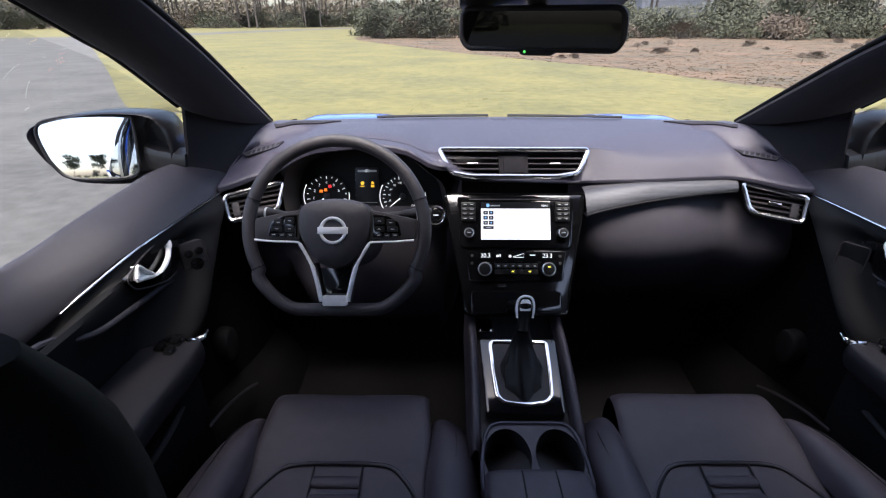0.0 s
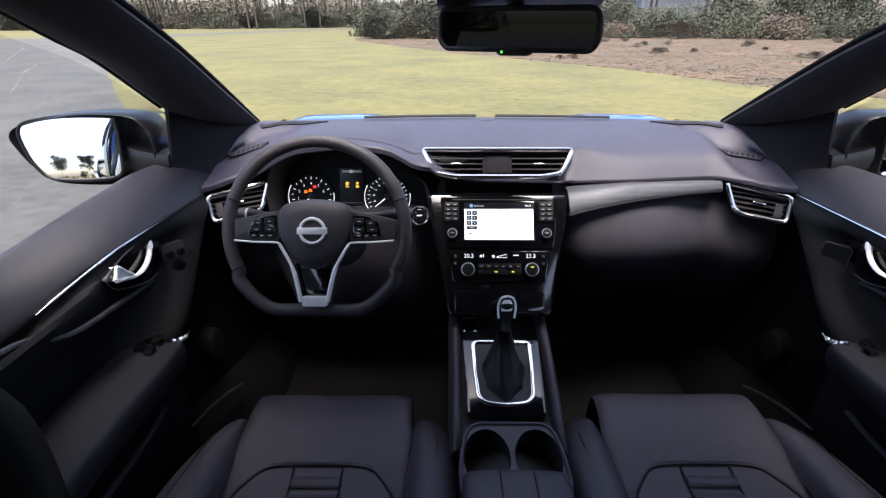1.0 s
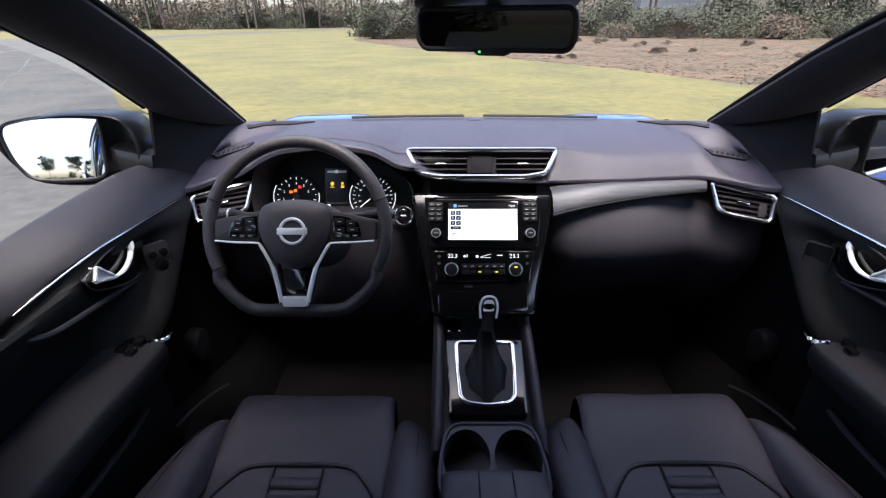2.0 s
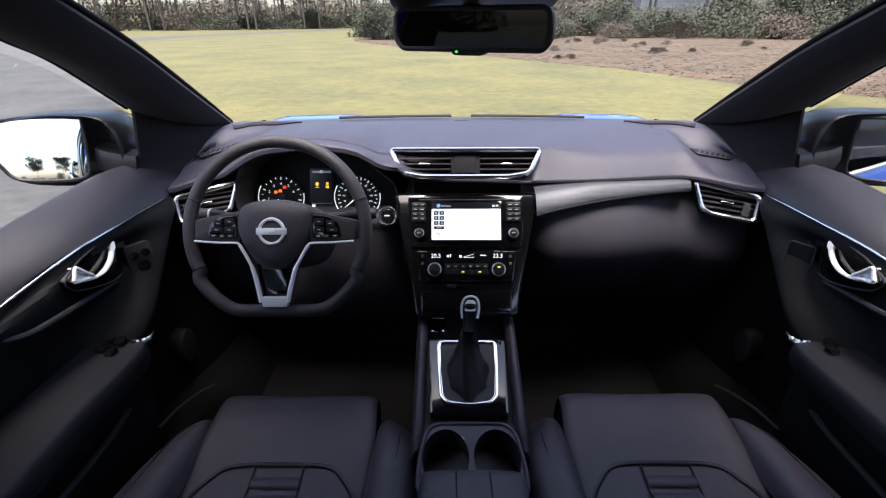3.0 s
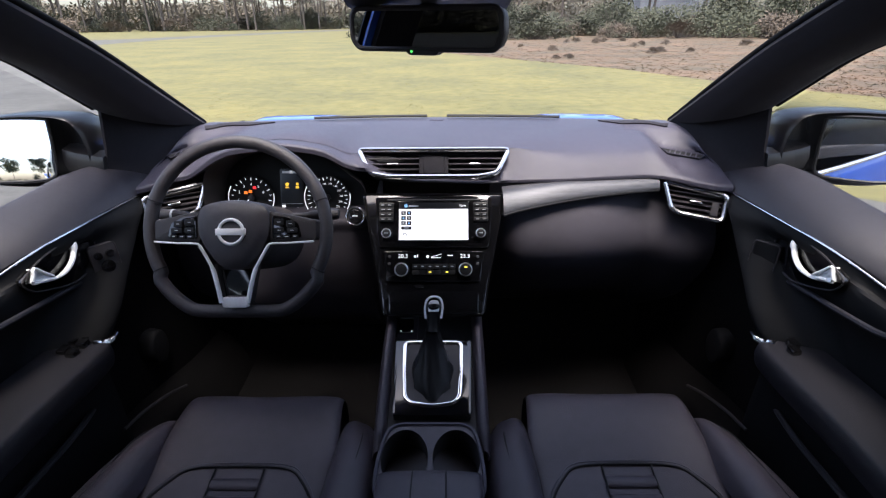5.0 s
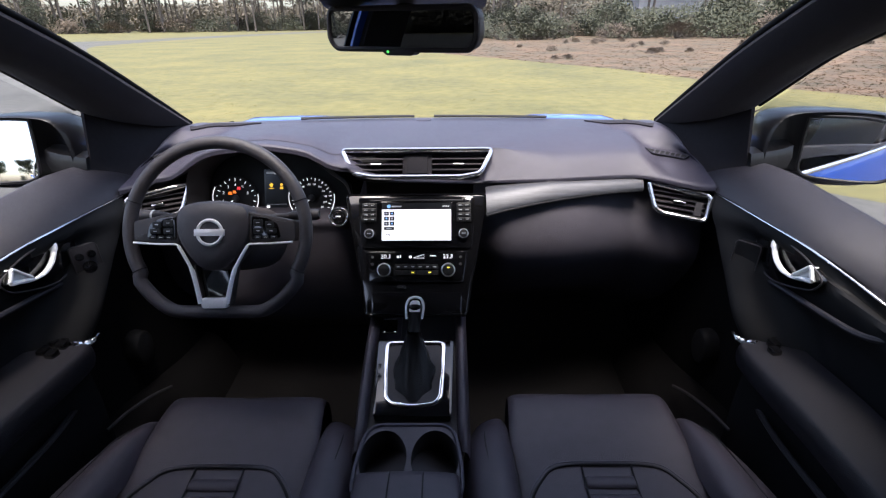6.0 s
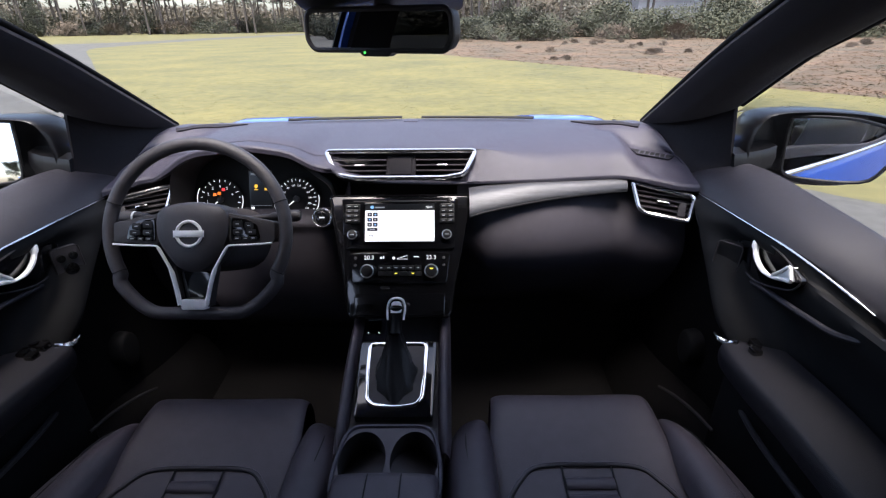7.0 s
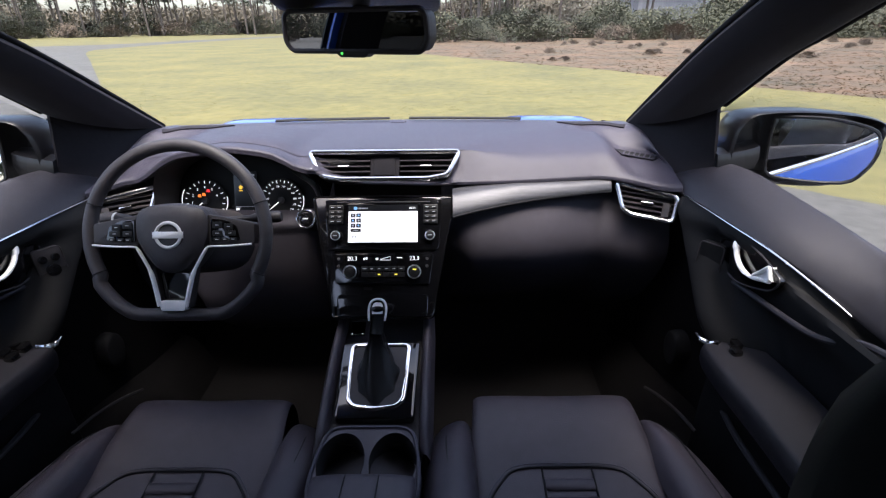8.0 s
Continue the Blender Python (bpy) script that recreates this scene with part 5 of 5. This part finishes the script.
front_seat(-0.354, "dark leather driver's seat cushion with quilted centre", 0.008)
front_seat(0.358, "dark leather passenger seat cushion with quilted centre")
bench = thing("rear_bench", (CX, -0.9, 0.3), "dark leather rear bench seat", "car seat")
part("cushion", loft([[C(u, y, z) for u in (-0.62, -0.3, 0, 0.3, 0.62)] for y, z in ((-0.62, 0.32), (-0.6, 0.55), (-0.66, 0.6), (-1.0, 0.58), (-1.15, 0.56))], 4, 3), LEATHER, bench)
part("backrest", loft([[C(u, y, z) for u in (-0.62, -0.3, 0, 0.3, 0.62)] for y, z in ((-1.08, 0.55), (-1.2, 0.85), (-1.28, 1.08), (-1.36, 1.1), (-1.4, 0.5))], 4, 3), LEATHER, bench)


# ---------------------------------------------------------------- front doors
def front_door(s, label):
    d = thing("front_door", (CX + s * 0.75, 0.5, 0.35), label, "car door", "front doors")
    YS = (1.15, 1.085, 1.0, 0.90, 0.80, 0.70, 0.60, 0.45, 0.25, 0.0, -0.18)
    belt = [(0.782, 1.012), (0.785, 1.022), (0.793, 1.022), (0.802, 1.011), (0.814, 0.998), (0.828, 0.982), (0.832, 0.98), (0.834, 0.992), (0.834, 0.995), (0.832, 1.0), (0.83, 1.0)]
    strip = [(0.668, 0.964), (0.672, 0.961), (0.683, 0.958), (0.698, 0.952), (0.720, 0.941), (0.752, 0.913), (0.785, 0.882), (0.79, 0.878), (0.79, 0.878), (0.785, 0.88), (0.78, 0.88)]
    up, low = [], []
    for y, (bu, bz), (su, sz) in zip(YS, belt, strip):
        up.append(mirrored(s, [(bu + 0.012, y, bz - 0.03), (bu + 0.004, y, bz - 0.004), (bu - 0.006, y, bz), (bu - 0.3 * (bu - su), y, bz - 0.14 * (bz - sz)), (bu - 0.75 * (bu - su), y, bz - 0.5 * (bz - sz)), (su - 0.002, y, sz + 0.004), (su + 0.006, y, sz - 0.003)]))
    # the card's front edge slants back towards the armrest
    for j, y in enumerate((None,) + YS):
        first = j == 0
        y = YS[0] if first else y
        i = max(0, j - 1)
        (su, sz) = strip[i]
        prof = ((su + 0.008, sz - 0.002), (su + 0.006, sz - 0.028), (0.722, 0.900), (0.722, 0.860), (0.740, 0.820), (0.748, 0.760), (0.745, 0.700), (0.715, 0.580), (0.700, 0.420), (0.720, 0.340))
        line = []
        for k_, (u, z) in enumerate(prof):
            yf_ = max(0.83, min(1.15, 0.862 + (z - 0.749) * 1.0))
            yy = 0.6 + (y - 0.6) * (yf_ - 0.6) / 0.55 if y > 0.6 else y
            g = max(0.0, min(1.0, (yy - (yf_ - 0.13)) / 0.11))
            g = g * g * (3 - 2 * g)
            base = 0.660 if z > 0.74 else 0.68
            uu = u if k_ == 0 else u + g * (min(u, base) - u)
            line.append((uu + (0.07 if first else 0.0), yy + (0.012 if first else 0.0), z))
        low.append(mirrored(s, line))
    part("inner_panel", loft([mirrored(s, [(0.80, y, 0.24), (0.795, y, 0.6), (0.795, y, 0.85)]) for y in (0.3, 0.8, 1.2)], 2, 2, 0.01), CARPET, d)
    # trim and armrest take the colours darkened for shade
    part("upper_trim", loft(up, 3, 4), DOOR_SOFT_SHADED, d, "soft grey upper door trim")
    panel = part("door_card", loft(low, 3, 4), DOOR_TRIM, d, "black door card")
    part("chrome_strip", tube(catmull(mirrored(s, [(su - 0.0035, y, sz + 0.0015) for y, (su, sz) in [(1.085, (0.672, 0.961))] + list(zip(YS, strip))[2:6] + [(0.655, (0.768, 0.897))]]), 4), [0.0022] * 18 + [0.0014] * 3, sides=8), CHROME, d, "thin satin chrome door strip")
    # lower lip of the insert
    part("insert_lip", tube(catmull(mirrored(s, [(0.685, 0.96, 0.852), (0.702, 0.90, 0.842), (0.712, 0.86, 0.843), (0.712, 0.72, 0.857), (0.716, 0.66, 0.863), (0.722, 0.62, 0.876), (0.734, 0.575, 0.898), (0.75, 0.45, 0.905)]), 5), 0.0055, sides=8), DOOR_SOFT_SHADED, d)
    # handle bowl and curved chrome pull
    hm = plane(s * 0.712, 0.845, 0.895, (0, 0, 1), (0.06, 1, 0)) if s < 0 else plane(s * 0.712, 0.845, 0.895, (0, 0, 1), (0.06, -1, 0))
    k = -1 if s > 0 else 1
    bowl_o = rounded([(k * a, b) for a, b in ((0.088, 0.012), (0.072, 0.046), (0.04, 0.046), (-0.05, 0.034), (-0.098, 0.012), (-0.082, -0.014), (-0.03, -0.034), (0.02, -0.046), (0.068, -0.030))], 0.03, 4)
    bowl = part("handle_bowl", slab(bowl_o, hm @ pose(0, 0, 0, 0, 0, 0), 0.03, 0.004, 0.006), GLOSS, panel, "black recessed handle bowl")
    part("bowl_rim", tube(on(hm, bowl_o, 0.006), 0.0016, closed=True, sides=6), PLASTIC, bowl)
    hp = mirrored(s, [(0.704, 0.876, 0.930), (0.699, 0.869, 0.918), (0.696, 0.854, 0.902), (0.696, 0.832, 0.890), (0.699, 0.808, 0.887), (0.703, 0.784, 0.893), (0.706, 0.768, 0.901)])
    part("door_pull", tube(catmull(hp, 5), [0.0075] * 6 + [0.0055] * 12 + [0.0045] * 13, sides=10, flat=0.7), SATIN, bowl, "curved bright chrome door pull")
    lk = mirrored(s, [(0.701, 0.806, 0.889), (0.705, 0.763, 0.900), (0.706, 0.776, 0.922)])
    bm = bmesh.new()
    v = [bm.verts.new(p) for p in lk] + [bm.verts.new(p + Vector((s * 0.012, 0, 0))) for p in lk]
    for f in ((0, 1, 2), (3, 5, 4), (0, 3, 4, 1), (1, 4, 5, 2), (2, 5, 3, 0)):
        bm.faces.new([v[i] for i in f])
    part("lock_tab", bm, SATIN, bowl)
    part("lock_loop", tube(catmull([p - Vector((s * 0.002, 0, 0)) for p in (lk[0], (lk[0] + lk[1]) / 2, lk[1], (lk[1] + lk[2]) / 2, lk[2], (lk[2] + lk[0]) / 2)], 3, True), 0.0034, closed=True, sides=8), SATIN, bowl, "satin silver loop of the door pull")
    # forward panel: mirror switches for the driver, plain pocket cover for the passenger
    fm = plane(s * 0.681, 0.918, 0.872, (0.10 * s, 0, 1), (0.70, 1, 0) if s < 0 else (0.70, -1, 0))
    fp = part("switch_plate", slab(rect(-0.025, -0.038, 0.025, 0.032, 0.008), fm, 0.016, 0.004, 0.004 if s < 0 else -0.002), PLASTIC if s < 0 else DOOR_TRIM, panel)
    part("plate_rim", tube(on(fm, rect(-0.025, -0.038, 0.025, 0.032, 0.008), 0.003), 0.0014, closed=True, sides=6), PLASTIC, fp)
    if s < 0:
        for x, y, r in ((-0.012, 0.012, 0.008), (0.010, 0.012, 0.008), (0.0, -0.014, 0.013)):
            part("mirror_switch", slab(disc(x, y, r, 18), fm, 0.008, 0.002, 0.010), GLOSS, fp)
    # armrest with window switches and a chrome tip
    rows = []
    for y, z, w in ((0.822, 0.735, 0.0), (0.80, 0.738, 0.012), (0.72, 0.744, 0.02), (0.60, 0.748, 0.02), (0.45, 0.742, 0.016), (0.2, 0.74, 0.01), (-0.15, 0.74, 0.0)):
        rows.append(mirrored(s, [(0.735, y, z + 0.012), (0.70, y, z + 0.008), (0.668 - w, y, z + 0.002), (0.655 - w, y, z - 0.006), (0.652 - w, y, z - 0.03), (0.668 - w, y, z - 0.06), (0.72, y, z - 0.09)]))
    rest = part("armrest", loft(rows, 3, 4), DOOR_LEATHER_SHADED, d, "padded leather door armrest")
    part("armrest_tip", tube(catmull(mirrored(s, [(0.640, 0.835, 0.748), (0.648, 0.824, 0.737), (0.662, 0.812, 0.736), (0.672, 0.802, 0.744)]), 5), [0.003] * 4 + [0.006] * 12, sides=8), BRIGHT, rest, "bright chrome armrest tip")
    for j, (y, u) in enumerate(((0.788, 0.694), (0.766, 0.682)) if s > 0 else ((0.800, 0.704), (0.792, 0.682), (0.768, 0.702), (0.760, 0.680))):
        sm = plane(s * u, y, 0.7535, (0, 1, 0.05))
        swi = part("window_switch", slab(rect(-0.009, -0.011, 0.009, 0.011, 0.005), sm, 0.012, 0.003, 0.003), GLOSS, rest)
        part("switch_edge", tube(on(sm, [(-0.008, 0.011), (0.008, 0.011)], 0.0035), 0.0010, sides=6), BRIGHT, swi)
    part("pocket_edge", tube(catmull(mirrored(s, [(0.70, 0.80, 0.60), (0.685, 0.70, 0.60), (0.68, 0.55, 0.605), (0.68, 0.3, 0.61), (0.69, 0.0, 0.61)]), 4), 0.006, sides=8), PLASTIC, d)
    win = part("window_pane", loft([mirrored(s, [(0.815, y, zb), (0.79, y - 0.02, zb + 0.12), (0.72, y - 0.08, zt)]) for y, zb, zt in ((1.22, 1.0, 1.10), (1.05, 1.0, 1.20), (0.9, 1.0, 1.27), (0.6, 0.985, 1.36), (0.44, 0.985, 1.39))], 4, 3), PANE, d, "clear side window")
    win.visible_shadow = False
    return d


front_door(-1, "driver's door card with chrome pull and grey upper trim")
front_door(1, "passenger door card with chrome pull and grey upper trim")


# ---------------------------------------------------------------- mirrors
def door_mirror(s, turn, tilt, label):
    d = thing("door_mirror", (CX + s * 0.78, 1.1, 1.0), label, "door mirror", "door mirrors")
    outer = [(0.778, 1.075), (0.788, 1.112), (0.815, 1.135), (0.90, 1.143), (1.0, 1.138), (1.055, 1.125), (1.062, 1.112), (1.03, 1.05), (1.0, 1.005), (0.96, 0.985), (0.88, 0.982), (0.80, 0.995), (0.779, 1.02)]
    if s > 0:
        outer[6:10] = [(1.068, 1.104), (1.056, 1.05), (1.028, 1.004), (0.978, 0.983)]
    else:
        outer[4:10] = [(0.985, 1.136), (1.036, 1.123), (1.0545, 1.109), (1.0585, 1.095), (1.052, 1.075), (1.036, 1.041), (1.011, 1.012), (0.98, 0.992)]
    yf = lambda u: 1.10 - 0.24 * (u - 0.755)
    oc = (0.90, 1.065)
    outer = [(0.766 + 0.955 * (u - 0.766), z - 0.003) for u, z in outer]
    rows = []
    for k, dy in ((0.88, 0.075), (0.94, 0.006), (1.0, 0.012), (1.0, 0.05), (0.92, 0.10), (0.70, 0.145), (0.3, 0.165)):
        rows.append(mirrored(s, [(oc[0] + (u - oc[0]) * k, yf(u) + dy, oc[1] + (z - oc[1]) * k) for u, z in outer]))
    sh = part("housing", loft(rows, 4, 3, closed=True, caps=True), SHELL, d, "black mirror housing")
    g = [(0.835, 1.112), (0.845, 1.126), (0.93, 1.131), (1.005, 1.122), (1.028, 1.112), (1.022, 1.08), (0.995, 1.02), (0.965, 1.0), (0.88, 0.996), (0.846, 1.004), (0.838, 1.03)]
    if s > 0:
        g[3:8] = [(0.995, 1.121), (1.024, 1.106), (1.032, 1.07), (1.02, 1.03), (0.988, 1.002)]
    else:
        g[3:8] = [(0.985, 1.127), (1.018, 1.119), (1.028, 1.099), (1.0215, 1.064), (1.009, 1.032), (0.978, 1.003)]
    g = [(0.840 + 0.945 * (u - 0.835), z - (0.003 if s > 0 else -0.003)) for u, z in g]
    gc = Vector((0.92, yf(0.93) - (0.010 if s > 0 else 0.002), 1.064))
    pts = catmull([(u - gc.x, 0, z - gc.z) for u, z in g], 3, True)
    rot = Matrix.Rotation(radians(turn), 4, "Z") @ Matrix.Rotation(radians(tilt), 4, "X")
    # convex glass, bulging towards the cabin
    bulge = lambda x, z: (x * x + z * z) / (2 * 1.1)
    at = lambda x, z, back=0.0: C(s * gc.x, gc.y, gc.z) + rot @ Vector((s * x, bulge(x, z) + back, z))
    bm = bmesh.new()
    loops = [[bm.verts.new(at(p.x * k, p.z * k)) for p in pts] for k in [i / 14 for i in range(1, 15)]]
    loops.append([bm.verts.new(at(p.x, p.z, 0.004)) for p in pts])
    for lo_, hi_ in zip(loops, loops[1:]):
        for i in range(len(pts)):
            bm.faces.new((lo_[i - 1], lo_[i], hi_[i], hi_[i - 1]))
    top_ = bm.verts.new(at(0, 0))
    for i in range(len(pts)):
        bm.faces.new((loops[0][i - 1], loops[0][i], top_))
    part("mirror_glass", bm, MIRROR, sh, "silvered convex mirror glass")
    part("glass_rim", tube([at(p.x * 1.01, p.z * 1.02, -0.001) for p in pts], 0.0035, closed=True, sides=6, up=(0, 1, 0)), SWITCH, sh)
    part("foot", loft([mirrored(s, [(u, 1.10, zt), (u, 1.16, zt), (u, 1.16, zb), (u, 1.10, zb)]) for u, zt, zb in ((0.752, 1.04, 0.985), (0.81, 1.05, 1.0), (0.84, 1.06, 1.01))], 2, 2, closed=True, caps=True), SHELL, d)
    return d


door_mirror(-1, LM_TURN, LM_TILT, "driver's black door mirror reflecting pale sky")
door_mirror(1, RM_TURN, RM_TILT, "passenger's black door mirror reflecting the blue flank")
rv = thing("rear_view_mirror", (CX - 0.006, 0.95, 1.42), "black rear-view mirror with a green lamp on the windscreen", "rear-view mirror")
MR = plane(-0.0075, 0.872, 1.3045, (0, RV_TILT, 1), (0.245, -0.100, 0.0))
ro = rounded([(-0.131, 0.032), (0.131, 0.032), (0.134, -0.010), (0.124, -0.029), (-0.121, -0.029), (-0.133, -0.014)], 0.016, 5)
case = part("casing", merged(slab(ro, MR, 0.035, 0.006, 0.0)), PLASTIC, rv)
part("casing_rim", tube(on(MR, ro, 0.0), 0.0045, closed=True, sides=8, up=MR.col[2][:3]), PLASTIC, case)
part("mirror_glass", slab([(p.x * 0.962, p.y * 0.92) for p in ro], MR, 0.002, 0, 0.0015), MIRROR_DIM, case, "dark self-dimming mirror glass", flat=True)
part("chin", slab(rounded([(-0.034, -0.028), (0.034, -0.028), (0.024, -0.0385), (-0.026, -0.0385)], 0.005), MR, 0.02, 0.002, 0.003), PLASTIC, case)
part("green_lamp", slab(disc(-0.020, -0.0325, 0.0022, 10), MR, 0.001, 0, 0.0042), GREEN, case)
part("stem", tube(catmull([C(-0.0, 0.91, 1.315), C(0.0, 0.95, 1.345), C(0.0, 0.99, 1.352)], 4), 0.016, sides=10), PLASTIC, rv)
part("sensor_cover", loft([[C(u, y, z - 0.006 * (u / 0.13) ** 2) for u in (-w, -w / 2, 0, w / 2, w)] for y, z, w in ((1.02, 1.335, 0.03), (0.97, 1.347, 0.12), (0.88, 1.366, 0.135), (0.76, 1.42, 0.12))], 3, 3, 0.01), PLASTIC, rv)
